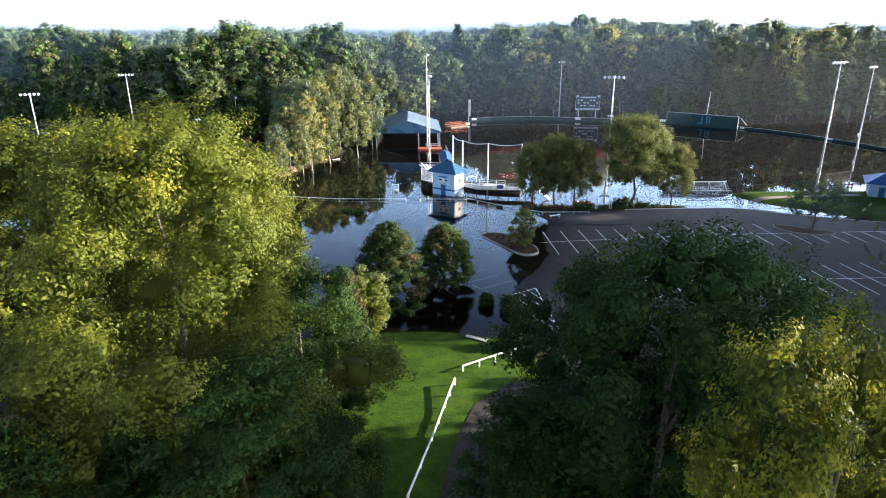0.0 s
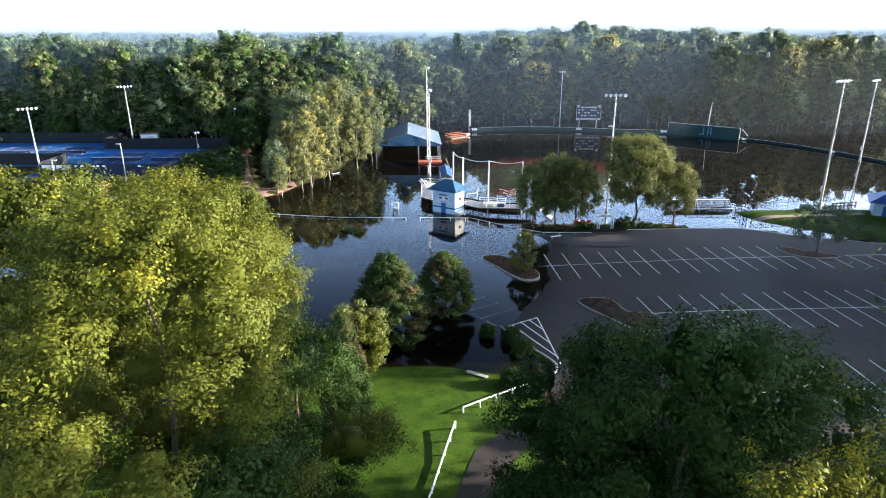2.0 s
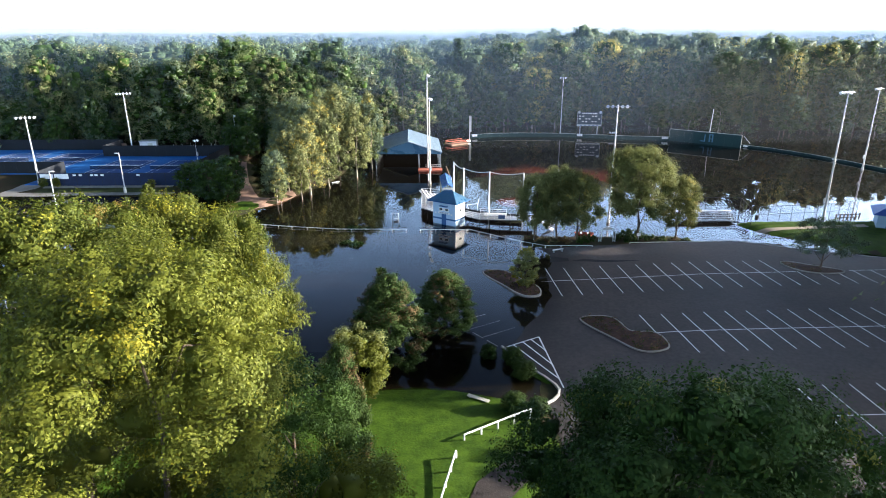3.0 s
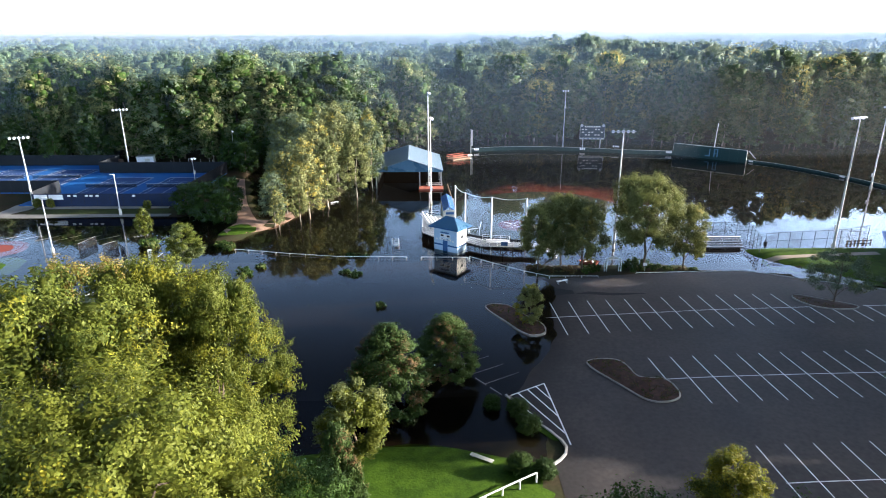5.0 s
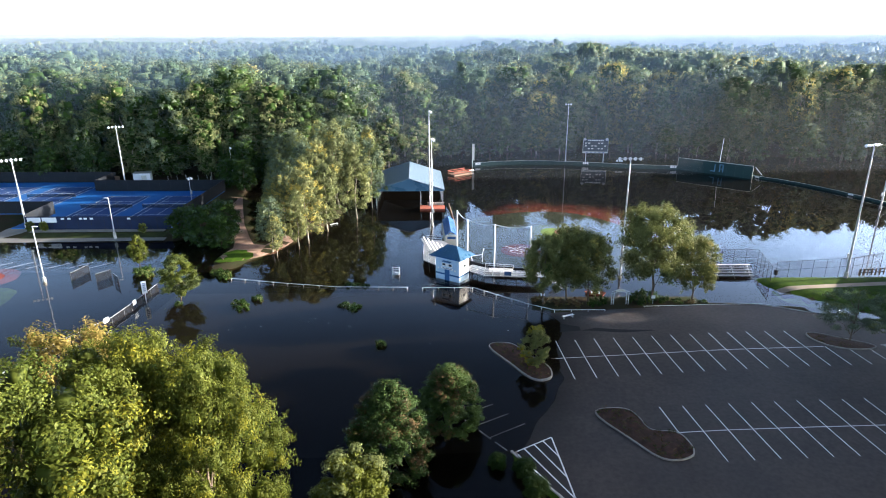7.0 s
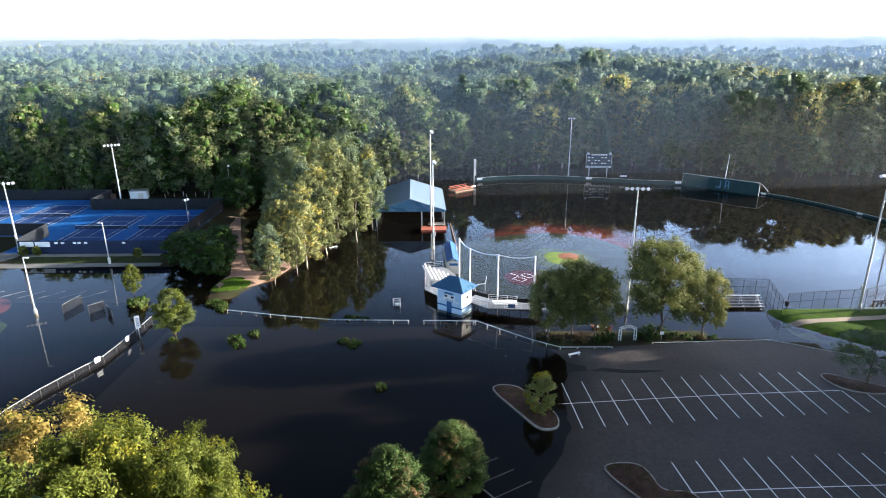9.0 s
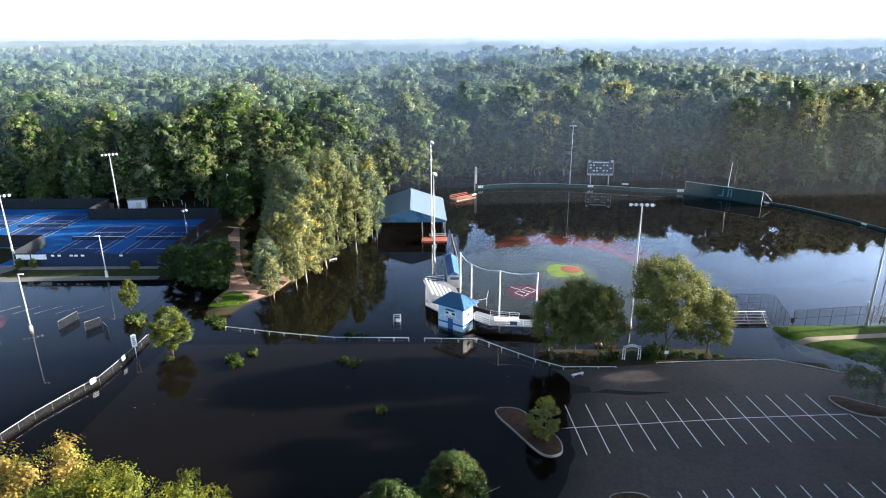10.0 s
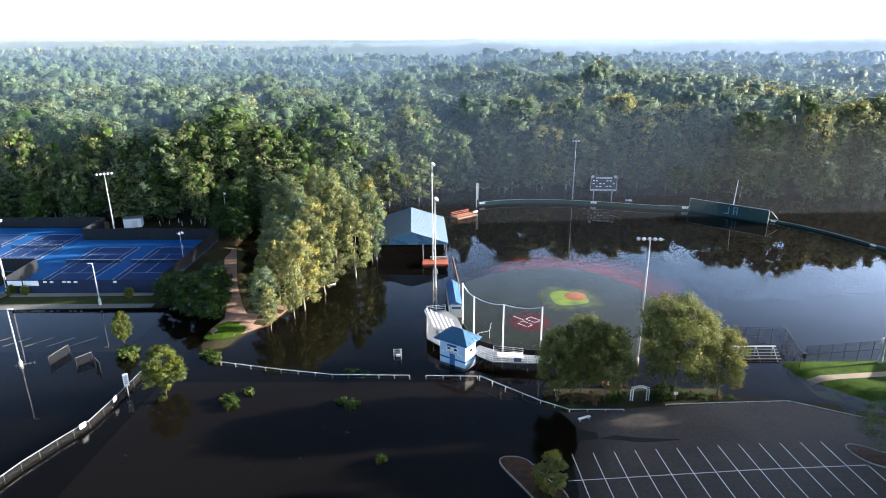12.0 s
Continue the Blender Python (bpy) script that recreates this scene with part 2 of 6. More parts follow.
def box(bm, c, s, turn=0.0, bevel=0.0, tilt=0.0):
    """A box with its middle at c, of size s, turned round z."""
    r = bmesh.ops.create_cube(bm, size=1)
    vs = r["verts"]
    bmesh.ops.scale(bm, vec=s, verts=vs)
    if bevel:
        es = list({e for q in vs for e in q.link_edges})
        vs = list({q for e in bmesh.ops.bevel(bm, geom=es, offset=bevel, segments=1, affect="EDGES")["faces"] for q in e.verts} | {q for q in vs if q.is_valid})
    bmesh.ops.transform(bm, matrix=pose(*c, tilt, 0, turn), verts=vs)
    return vs


def rod(bm, a, b, r, r2=None, n=8):
    """A round bar from a to b."""
    a, b = Vector(a), Vector(b)
    d = b - a
    q = bmesh.ops.create_cone(bm, cap_ends=True, segments=n, radius1=r, radius2=r if r2 is None else r2, depth=d.length)
    m = Matrix.Translation((a + b) / 2) @ d.to_track_quat("Z", "Y").to_matrix().to_4x4()
    bmesh.ops.transform(bm, matrix=m, verts=q["verts"])
    return q["verts"]


def slab(bm, pts, z0, z1):
    """An upright prism over a plan outline."""
    lo, hi = [bm.verts.new((x, y, z0)) for x, y in pts], [bm.verts.new((x, y, z1)) for x, y in pts]
    bm.faces.new(hi), bm.faces.new(lo[::-1])
    for i in range(len(pts)):
        j = (i + 1) % len(pts)
        bm.faces.new((lo[i], lo[j], hi[j], hi[i]))


def smooth_ring(pts, times=2):
    """Rounds a closed plan outline."""
    for _ in range(times):
        out = []
        for (ax, ay), (bx, by) in zip(pts, pts[1:] + pts[:1]):
            out += [(ax * 0.75 + bx * 0.25, ay * 0.75 + by * 0.25), (ax * 0.25 + bx * 0.75, ay * 0.25 + by * 0.75)]
        pts = out
    return pts


# ---- ground ----
def ss(a, b, x):
    t = min(max((x - a) / (b - a), 0.0), 1.0)
    return t * t * (3 - 2 * t)


def seg_dist(x, y, pts):
    best = 1e9
    for (ax, ay), (bx, by) in zip(pts, pts[1:]):
        dx, dy = bx - ax, by - ay
        t = min(max(((x - ax) * dx + (y - ay) * dy) / (dx * dx + dy * dy), 0), 1)
        best = min(best, math.hypot(x - ax - t * dx, y - ay - t * dy))
    return best


TRACK = [(-42, 121.5), (-41.6, 130), (-43.7, 136), (-48, 147), (-52, 159), (-56, 172)]
SPIT = [(-42, 119.5), (-38.3, 126.5), (-34.5, 135), (-31.5, 148), (-33, 170), (-41, 193)]


def forest_edge(x):
    """How far away the woods begin."""
    if x < -50:
        return 195.0
    if x < 5:
        return 195 + (x + 50) / 55 * 37
    if x < 80:
        return 234.0
    if x < 125:
        return 234 - (x - 80) / 45 * 12
    return 222.0


WATERLINE = ((30, 60, 66, 69, 72, 76, 82, 88, 91, 94, 97, 99, 106), (9.0, 9.3, 9.4, 10.6, 12.0, 14.0, 15.8, 16.2, 16.6, 18.4, 18.0, 16.0, 14.0))


def ground_z(x, y):
    z = -0.5 + 0.06 * noise.noise((x * 0.05, y * 0.05, 3.1))
    if y < 106:
        lot = min(max(0.026 * (x - float(np.interp(y, *WATERLINE))), -0.42), 0.55) + 0.022 * noise.noise((x * 0.11, y * 0.11, 0)) + 0.03 * noise.noise((x * 0.3, y * 0.3, 4))
        z += (lot - z) * ss(104.5, 100.8, y)
    z = max(z, -0.6 + (min(0.085 * (55.8 - 0.03 * (x + 2) ** 2 * (1 if x > -2 else 0.35) - y), 1.3) + 0.6) * ss(12.5, 8.0, x))
    if 12 < x < 43 and 100 < y < 107:
        z = max(z, -0.5 + 0.75 * ss(100.6, 101.6, y) * ss(106.5, 104.5, y) * ss(12, 14, x) * ss(43, 40, x))
    d = seg_dist(x, y, SPIT)
    w = 2.4 + 5.0 * ss(138, 165, y) - 0.8 * ss(135, 120, y)
    z = max(z, 0.55 - 1.05 * ss(w - 3.0, w + 2.5, d))
    if x < -36 and y < 185:
        z = max(z, 0.4 - 0.95 * ss(1.6, 4.6, seg_dist(x, y, TRACK)))
    if x < -54:
        z = max(z, -0.55 + (0.9 + 0.5 * ss(139, 142, y)) * ss(134.2, 136.0, y) * ss(-54, -58, x))
    if x > 46 and y > 88:
        past_rail = y - max(101.6 - 0.45 * max(x - 49, 0), 88.5)
        z -= max(z + 0.3, 0) * ss(0.4, 2.4, past_rail)
    if x > 50:
        z = max(z, -0.5 + 1.0 * ss(101.5, 106.5, y + (x - 60) * 0.9) * ss(115.2, 112.5, y) * ss(51.5, 57, x))
    e = forest_edge(x) + 3 * noise.noise((x * 0.03, 5.5, 1))
    if y > e - 6:
        z = max(z, min(-0.5 + 0.06 * (y - e), 1.0))
        r = math.hypot(x, y)
        z += 7 * ss(240, 320, y) * ss(15, 80, x) * ss(230, 120, x) + 24 * ss(300, 3500, r) + 6 * ss(250, 500, r) * noise.noise((x * 0.004, y * 0.004, 2))
    return z


def axis(lo, hi, step, far):
    a = list(np.arange(lo, hi + 0.01, step))
    s, p = step, a[-1]
    while p < far:
        s *= 1.35
        p += s
        a.append(p)
    s, p = step, lo
    while p > -far:
        s *= 1.35
        p -= s
        a.insert(0, p)
    return a


gx, gy = axis(-140, 160, 2.5, 4600), axis(-30, 300, 2.5, 4600)
V = [(x, y, ground_z(x, y)) for y in gy for x in gx]
W = len(gx)
F = [(j * W + i, j * W + i + 1, (j + 1) * W + i + 1, (j + 1) * W + i) for j in range(len(gy) - 1) for i in range(W - 1)]
ground = new("ground", quick_mesh("ground", V, F, [MUD]))
tagged(ground, "brown muddy leaf-littered ground, partly under flood water", "ground", kind="structure")
for p in ground.data.polygons:
    p.use_smooth = True

water = new("water", quick_mesh("water", [(-420, 40, 0), (420, 40, 0), (420, 330, 0), (-420, 330, 0)], [(0, 1, 2, 3)], [WATER]))
water.visible_shadow = False
tagged(water, "still dark brown flood water mirroring sky and trees", "flood water", kind="structure")


def sheet(name, pts, material, label, category, dz=0.03, step=2.5, kind="structure", flat=None):
    """A surface that follows the ground within an outline."""
    bm = bmesh.new()
    bm.faces.new([bm.verts.new((x, y, 0)) for x, y in pts])
    for k in (0, 1):
        lo, hi = min(p[k] for p in pts), max(p[k] for p in pts)
        q = math.ceil(lo / step) * step
        while q < hi:
            co, no = ((q, 0, 0), (1, 0, 0)) if k == 0 else ((0, q, 0), (0, 1, 0))
            bmesh.ops.bisect_plane(bm, geom=bm.verts[:] + bm.edges[:] + bm.faces[:], plane_co=co, plane_no=no)
            q += step
    for v in bm.verts:
        v.co.z = (ground_z(v.co.x, v.co.y) if flat is None else flat) + dz
    bmesh.ops.triangulate(bm, faces=bm.faces)
    ob = new(name, mesh_of(name, bm, material))
    for p in ob.data.polygons:
        p.use_smooth = True
    return tagged(ob, label, category, kind=kind)


WALK = mat("worn_concrete", (0.20, 0.19, 0.17), 0.85, scale=2, fine=7, var=0.2)
asphalt = sheet("road", [(-48, 64), (6.4, 65.4), (9.0, 60.5), (11.1, 57.2), (11.25, 56.2), (11.0, 55.2), (9.8, 53.8), (10.5, 30), (95, 30), (95, 84), (57, 96.9), (49, 101.0), (30, 100.2), (16, 99.2), (4, 108.4), (-46, 108.4)], ASPHALT, "dark grey asphalt parking lot, one side under water", "parking lot", dz=0.03)
sheet("grass_knoll", smooth_ring([(-30, 30), (-26, 53), (-8, 56.2), (-2, 57.2), (4, 55.2), (9.5, 53.8), (10.3, 30)], 1), GRASS, "mown green grass bank sloping to the flood", "lawn", dz=0.06)
sheet("path", [(-0.9, 28), (0.6, 36), (2.4, 41.6), (4.3, 43.8), (5.6, 45.4), (8.5, 46.5), (7.0, 43), (4.6, 39.5), (3.0, 34), (2.2, 28)], EARTH, "dark earth footpath beneath the trees", "path", dz=0.1)
sheet("lawn", [(55.0, 103.5), (54.0, 114.5), (72, 116), (100, 116), (100, 86), (66, 94.5)], GRASS, "green lawn beside the ball field", "lawn", dz=0.07)
sheet("footpath", [(55.4, 108.2), (76, 110.4), (76, 108.9), (55.6, 106.9)], mat("worn_path", (0.33, 0.27, 0.2), 0.9, scale=2, fine=5, var=0.2), "pale tan footpath across the lawn", "footpath", dz=0.12)
sheet("tennis_lawn", [(-91.5, 136.6), (-61, 137.4), (-61, 140.5), (-91.5, 140.1)], DULLGRASS, "shaded strip of lawn before the tennis fence", "lawn", dz=0.03)
sheet("tennis_walk", [(-130, 134.6), (-60, 135.6), (-60, 137.3), (-130, 136.5)], WALK, "grey concrete walk at the edge of the flood", "footpath", dz=0.05)
sheet("brick_walk", [(-42, 121.5), (-38.8, 123.5), (-34.3, 128.5), (-32.4, 135), (-35, 140), (-38, 134), (-40.2, 133), (-42.2, 137), (-46.4, 147), (-50.4, 159), (-54.6, 172), (-57.4, 171.6), (-53.4, 159), (-49.4, 147), (-45.2, 136.4), (-43.4, 130), (-45, 126)], BRICKPATH, "reddish earth and brick path on the spit", "path", dz=0.03)
sheet("grass_patch", smooth_ring([(-44.6, 121), (-39.4, 122), (-37.4, 126), (-41.4, 129.5), (-45, 127)], 1), GRASS, "small patch of green grass at the water's edge", "lawn", dz=0.06)


# ---- trees ----
def cards(rng, c, nrm, size, quad=True):
    """Leaves: small pointed blades at c that face nrm."""
    n = len(c)
    nrm = nrm / np.linalg.norm(nrm, axis=1, keepdims=True)
    r = rng.normal(size=(n, 3))
    u = np.cross(nrm, r)
    u /= np.linalg.norm(u, axis=1, keepdims=True) + 1e-9
    w = np.cross(nrm, u)
    s = size[:, None]
    if quad:
        v = np.stack([c + u * s, c + w * s * 0.55 + nrm * s * 0.12, c - u * s - nrm * s * 0.1, c - w * s * 0.55 + nrm * s * 0.12], 1)
        return v.reshape(-1, 3), np.arange(n * 4).reshape(n, 4)
    v = np.stack([c + u * s, c - u * s * 0.6 + w * s * 0.8, c - u * s * 0.6 - w * s * 0.8], 1)
    return v.reshape(-1, 3), np.arange(n * 3).reshape(n, 3)


def outline(form, t):
    """How wide a crown is at the height t (0 to 1), as a share of its radius."""
    if form == "cone":
        return 0.10 + 0.90 * max(1 - t, 0) ** 0.8 * min(1, 0.55 + 3.5 * t)
    if form == "dome":
        return max(1 - t ** 3.2, 0) ** 0.5 * min(1, 0.6 + 1.3 * t)
    if form == "egg":
        return max(1 - t ** 2.4, 0) ** 0.6 * min(1, 0.72 + 1.6 * t)
    if form == "tall":
        return max(math.sin(math.pi * min(0.10 + 0.88 * t, 1)), 0.05) ** 0.7
    return math.sqrt(max(0.06, 1 - ((t - 0.42) / 0.62) ** 2))


def boughs(rng, h, r, base, count, form="round", big=(0.20, 0.34), lump=0.25, flat=0.8):
    """The leafy masses of a crown of height h and radius r: middle and radius of each. Its outline swells and falls in."""
    out, seed = [], rng.uniform(0, 90)
    for i in range(count):
        t = 0.04 + 0.93 * (i + rng.uniform(0.1, 0.9)) / count
        a = i * 2.39996 + rng.uniform(-0.45, 0.45)
        wide = r * outline(form, t) * (1 + lump * 1.6 * noise.noise((math.cos(a) * 1.1, math.sin(a) * 1.1, t * 2.6 + seed)))
        lr = min(r * rng.uniform(*big), max(wide * 0.95, r * 0.12))
        d = max(wide - lr * 0.8, 0) * (1 if rng.random() < 0.86 else rng.uniform(0.3, 0.7))
        out.append((d * math.cos(a), d * math.sin(a), min(base + (h - base) * t, h - lr * flat * 0.9), lr))
    return np.array(out)


def bare_of(p, lb, k, flat):
    """Which points lie outside every mass."""
    keep = np.ones(len(p), bool)
    for q in lb:
        keep &= (((p - q[:3]) / np.array([1, 1, flat])) ** 2).sum(1) > (q[3] * k) ** 2
    return keep


def crown_mesh(name, seed, h, r, base, count, n, leaf, mats, mix=(1.0,), form="round", up=0.35, rough=0.2, jit=0.45, core=0.6, shoots=12, big=(0.20, 0.34), lump=0.25, flat=0.8, spread=0.24, inner=0.5, deep=None):
    """Boughs, shoots that stand out of each bough, and leaves gathered round the shoots, with leafy masses further in,
    darker where deep is given.
    """
    rng = np.random.default_rng(seed)
    lb = boughs(rng, h, r, base, count, form, big, lump, flat)
    squash = np.array([1, 1, flat])
    k = np.repeat(np.arange(len(lb)), shoots)
    sd = rng.normal(size=(len(k), 3)) + np.array([0, 0, up])
    out = lb[k, :3] - np.array([0, 0, base + (h - base) * 0.4])
    sd += 0.5 * out / (np.linalg.norm(out, axis=1, keepdims=True) + 1e-6)
    sd /= np.linalg.norm(sd, axis=1, keepdims=True)
    ln = np.clip(rng.normal(1.0, rough, len(k)), 0.6, 1.6)
    ok = bare_of(lb[k, :3] + sd * (lb[k, 3] * ln)[:, None] * squash, lb, 0.9, flat)
    k, sd, ln = k[ok], sd[ok], ln[ok]
    w = lb[k, 3] ** 2
    j = rng.choice(len(k), n, p=w / w.sum())
    e = rng.normal(size=(n, 3))
    rad = lb[k[j], 3]
    along = ln[j] * (1 - 0.45 * rng.random(n) ** 1.5)
    p = lb[k[j], :3] + (sd[j] * along[:, None] + e * (spread * (1.25 - 0.4 * along))[:, None]) * rad[:, None] * squash
    v, f = cards(rng, p, sd[j] + e * 0.35 + rng.normal(size=(n, 3)) * jit + np.array([0, 0, 0.3]), leaf * rng.uniform(0.6, 1.25, n))
    # one kind of leaf to a bough as a rule, so that the colour lies in patches
    tint = noise_of(p * 0.8 + seed)
    idx = np.minimum(np.searchsorted(np.cumsum(np.array(mix) / sum(mix)), tint), len(mix) - 1)
    # leaves further in, larger and few, that close the bough
    m = int(n * inner)
    k = rng.choice(len(lb), m, p=lb[:, 3] ** 2 / (lb[:, 3] ** 2).sum())
    d = rng.normal(size=(m, 3))
    d /= np.linalg.norm(d, axis=1, keepdims=True)
    iv, jf = cards(rng, lb[k, :3] + d * (lb[k, 3] * rng.uniform(0.35, 0.85, m))[:, None] * squash, d + rng.normal(size=(m, 3)) * 0.4, leaf * rng.uniform(1.2, 1.9, m))
    # a deep colour on these masses paints shade into the gaps
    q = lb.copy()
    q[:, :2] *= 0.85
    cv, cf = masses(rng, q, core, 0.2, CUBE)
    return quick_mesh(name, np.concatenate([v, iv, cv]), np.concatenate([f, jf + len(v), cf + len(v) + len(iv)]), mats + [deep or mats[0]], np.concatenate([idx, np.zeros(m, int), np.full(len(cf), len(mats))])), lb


def noise_of(p):
    """A patchy number from 0 to 1 for each point, about evenly spread."""
    q = np.sin(p[:, 0] * 1.3 + 1.7 * np.sin(p[:, 1] * 0.9)) + np.sin(p[:, 1] * 1.1 + 1.9 * np.sin(p[:, 2] * 1.2)) + np.sin(p[:, 2] * 1.5 + 1.6 * np.sin(p[:, 0] * 0.8))
    q = q + np.random.default_rng(3).normal(0, 0.5, len(q))
    return (np.argsort(np.argsort(q)) + 0.5) / len(q)


def cube_ball():
    """A ball of quads: a cube's faces cut in four and pushed out."""
    bm = bmesh.new()
    bmesh.ops.create_cube(bm, size=1)
    bmesh.ops.subdivide_edges(bm, edges=bm.edges[:], cuts=1, use_grid_fill=True)
    v, f = np.array([q.co[:] for q in bm.verts]), np.array([[q.index for q in p.verts] for p in bm.faces])
    bm.free()
    return v / np.linalg.norm(v, axis=1, keepdims=True), f


BALL = cube_ball()
CUBE = (np.array([(x, y, z) for x in (-1, 1) for y in (-1, 1) for z in (-1, 1)]) / 3 ** 0.5, np.array([(0, 1, 3, 2), (4, 6, 7, 5), (0, 4, 5, 1), (2, 3, 7, 6), (0, 2, 6, 4), (1, 5, 7, 3)]))


def masses(rng, lb, k, rough=0.2, ball=BALL):
    """Uneven leafy masses that fill a crown behind its outer leaves."""
    bv, bf = ball
    m = len(lb)
    s = lb[:, 3, None] * k * rng.normal(1, rough, (m, len(bv)))
    v = bv[None] * s[:, :, None] + lb[:, None, :3]
    return v.reshape(-1, 3), (bf[None] + np.arange(m)[:, None, None] * len(bv)).reshape(-1, 4)



def trunk_mesh(name, seed, h, rad, lb, mats, limbs=7):
    """A tapered trunk that bends a little, with limbs into the leafy masses."""
    rng = random.Random(seed)
    bm = bmesh.new()
    pts = [Vector((0, 0, -0.6))]
    for i in range(1, 6):
        pts.append(Vector((rng.uniform(-0.02, 0.02) * h, rng.uniform(-0.02, 0.02) * h, h * 0.86 * i / 5)))
    for i in range(5):
        rod(bm, pts[i], pts[i + 1], rad * (1.15 - 0.2 * i), rad * (1.15 - 0.2 * (i + 1)), 8)
    for q in sorted(lb.tolist(), key=lambda s: -s[3])[:limbs]:
        z = max(q[2] - math.hypot(q[0], q[1]) * 0.8 - q[3] * 0.3, h * 0.15)
        t = min(z / (h * 0.86) * 5, 4.9)
        a = pts[int(t)].lerp(pts[int(t) + 1], t % 1) if z < h * 0.86 else pts[5]
        b = Vector((q[0] * 0.72, q[1] * 0.72, q[2] * 0.95))
        mid = a.lerp(b, 0.55) + Vector((0, 0, 0.06 * h))
        rod(bm, a, mid, rad * 0.36, rad * 0.2, 6), rod(bm, mid, b, rad * 0.2, rad * 0.05, 6)
    return mesh_of(name, bm, *mats)


class Kind:
    """One built tree, to be planted many times."""

    def __init__(self, seed, h, r, base, count, n, leaf, mats, mix=(1.0,), form="round", bark=None, rad=None, limbs=7, **kw):
        self.h = h
        self.crown, lb = crown_mesh("crown", seed, h, r, base, count, n, leaf, mats, mix, form, **kw)
        self.trunk = trunk_mesh("trunk", seed, h, rad or h * 0.014, lb, [bark or BARK], limbs)

    def plant(self, x, y, h, label, category="tree", group="", wide=1.0, name="tree", turn=None, z=None):
        ob = thing(name, (x, y, ground_z(x, y) - 0.05 if z is None else z), label, category, group, turn=random.uniform(0, 360) if turn is None else turn)
        s = h / self.h
        ob.scale = (s * wide, s * wide, s)
        part("trunk", self.trunk, None, ob)
        part("crown", self.crown, None, ob)
        return ob


near_a = Kind(11, 25, 7.9, 3, 105, 125000, 0.078, [LEAF, LEAF_YELLOW], (0.97, 0.03), "dome", rad=0.26, limbs=3, big=(0.15, 0.27), shoots=20, core=0.5, inner=0.35, rough=0.28, spread=0.17, lump=0.35)
near_b = Kind(12, 22, 7.2, 3, 84, 44000, 0.12, [LEAF, LEAF_YELLOW], (0.82, 0.18), big=(0.19, 0.32), shoots=16, core=0.55, lump=0.3, rough=0.28, spread=0.17)
# the shade on these near crowns is put into their dark leaf
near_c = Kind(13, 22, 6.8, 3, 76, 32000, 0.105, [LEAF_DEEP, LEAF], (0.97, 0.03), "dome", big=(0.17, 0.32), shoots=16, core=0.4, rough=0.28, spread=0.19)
near_d = Kind(14, 22, 6.4, 6, 60, 38000, 0.092, [LEAF, LEAF_YELLOW], (0.55, 0.45), big=(0.17, 0.3), shoots=16, core=0.45, rough=0.26, spread=0.17)
near_a.plant(-12.0, 25.0, 24.2, "tall broadleaf tree with sunlit yellow-green crown", turn=200, wide=1.04)
near_b.plant(-26.0, 40.5, 22.4, "tall broadleaf tree with sunlit yellow patches put into its leaf colour", turn=80)
near_b.plant(-22.2, 48.6, 21.2, "tall broadleaf tree with sunlit yellow patches put into its leaf colour", turn=200, wide=0.8)
near_b.plant(-17.0, 48.0, 20.2, "slim broadleaf tree with sunlit yellow patches put into its leaf colour", turn=20, wide=0.68)
near_g = Kind(15, 21, 5.4, 3, 48, 18000, 0.12, [LEAF_GOLD, LEAF], (0.6, 0.4), big=(0.18, 0.32), shoots=16, core=0.35, rough=0.24)
near_g.plant(-29.0, 53.4, 20.3, "tall broadleaf tree turning golden", turn=310)
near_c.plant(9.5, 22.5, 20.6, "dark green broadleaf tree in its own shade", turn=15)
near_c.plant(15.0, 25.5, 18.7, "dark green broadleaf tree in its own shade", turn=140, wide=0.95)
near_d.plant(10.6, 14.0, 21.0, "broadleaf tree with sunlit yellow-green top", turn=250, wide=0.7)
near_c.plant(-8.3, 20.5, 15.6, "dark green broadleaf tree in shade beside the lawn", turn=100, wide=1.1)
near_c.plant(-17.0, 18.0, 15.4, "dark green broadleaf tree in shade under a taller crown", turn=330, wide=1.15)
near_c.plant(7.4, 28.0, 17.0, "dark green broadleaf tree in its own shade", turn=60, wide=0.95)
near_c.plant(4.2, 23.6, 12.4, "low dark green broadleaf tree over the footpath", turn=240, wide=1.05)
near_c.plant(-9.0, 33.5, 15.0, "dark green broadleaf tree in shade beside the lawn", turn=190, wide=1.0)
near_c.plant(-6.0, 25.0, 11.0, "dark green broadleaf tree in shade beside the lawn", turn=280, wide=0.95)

cone = Kind(21, 9, 2.9, 0.3, 150, 24000, 0.075, [NEEDLE, RUST], (0.82, 0.18), "egg", big=(0.15, 0.25), lump=0.06, shoots=9, rough=0.12, core=0.55, up=0.7)
cone.plant(-5.9, 62.4, 10.2, "dense conical evergreen with browned patches, standing in water", "evergreen tree", turn=30, wide=1.3)
cone.plant(0.0, 69.6, 7.8, "dense blunt conical evergreen standing in water", "evergreen tree", turn=120, wide=1.5)
cone.plant(-7.4, 42.0, 11.5, "slender evergreen with browned lower boughs beside the lawn", "evergreen tree", turn=220, wide=0.55)
small = Kind(22, 6.5, 2.6, 0.8, 34, 9000, 0.105, [LEAF, LEAF_OLIVE], (0.6, 0.4), big=(0.2, 0.34), shoots=14)
small_y = Kind(23, 6.5, 2.9, 0.8, 34, 9000, 0.1, [LEAF_YELLOW, LEAF], (0.7, 0.3), big=(0.2, 0.34), shoots=14)
small.plant(-8.4, 55.4, 7.0, "small rounded light green tree at the water's edge", turn=0, wide=1.2)
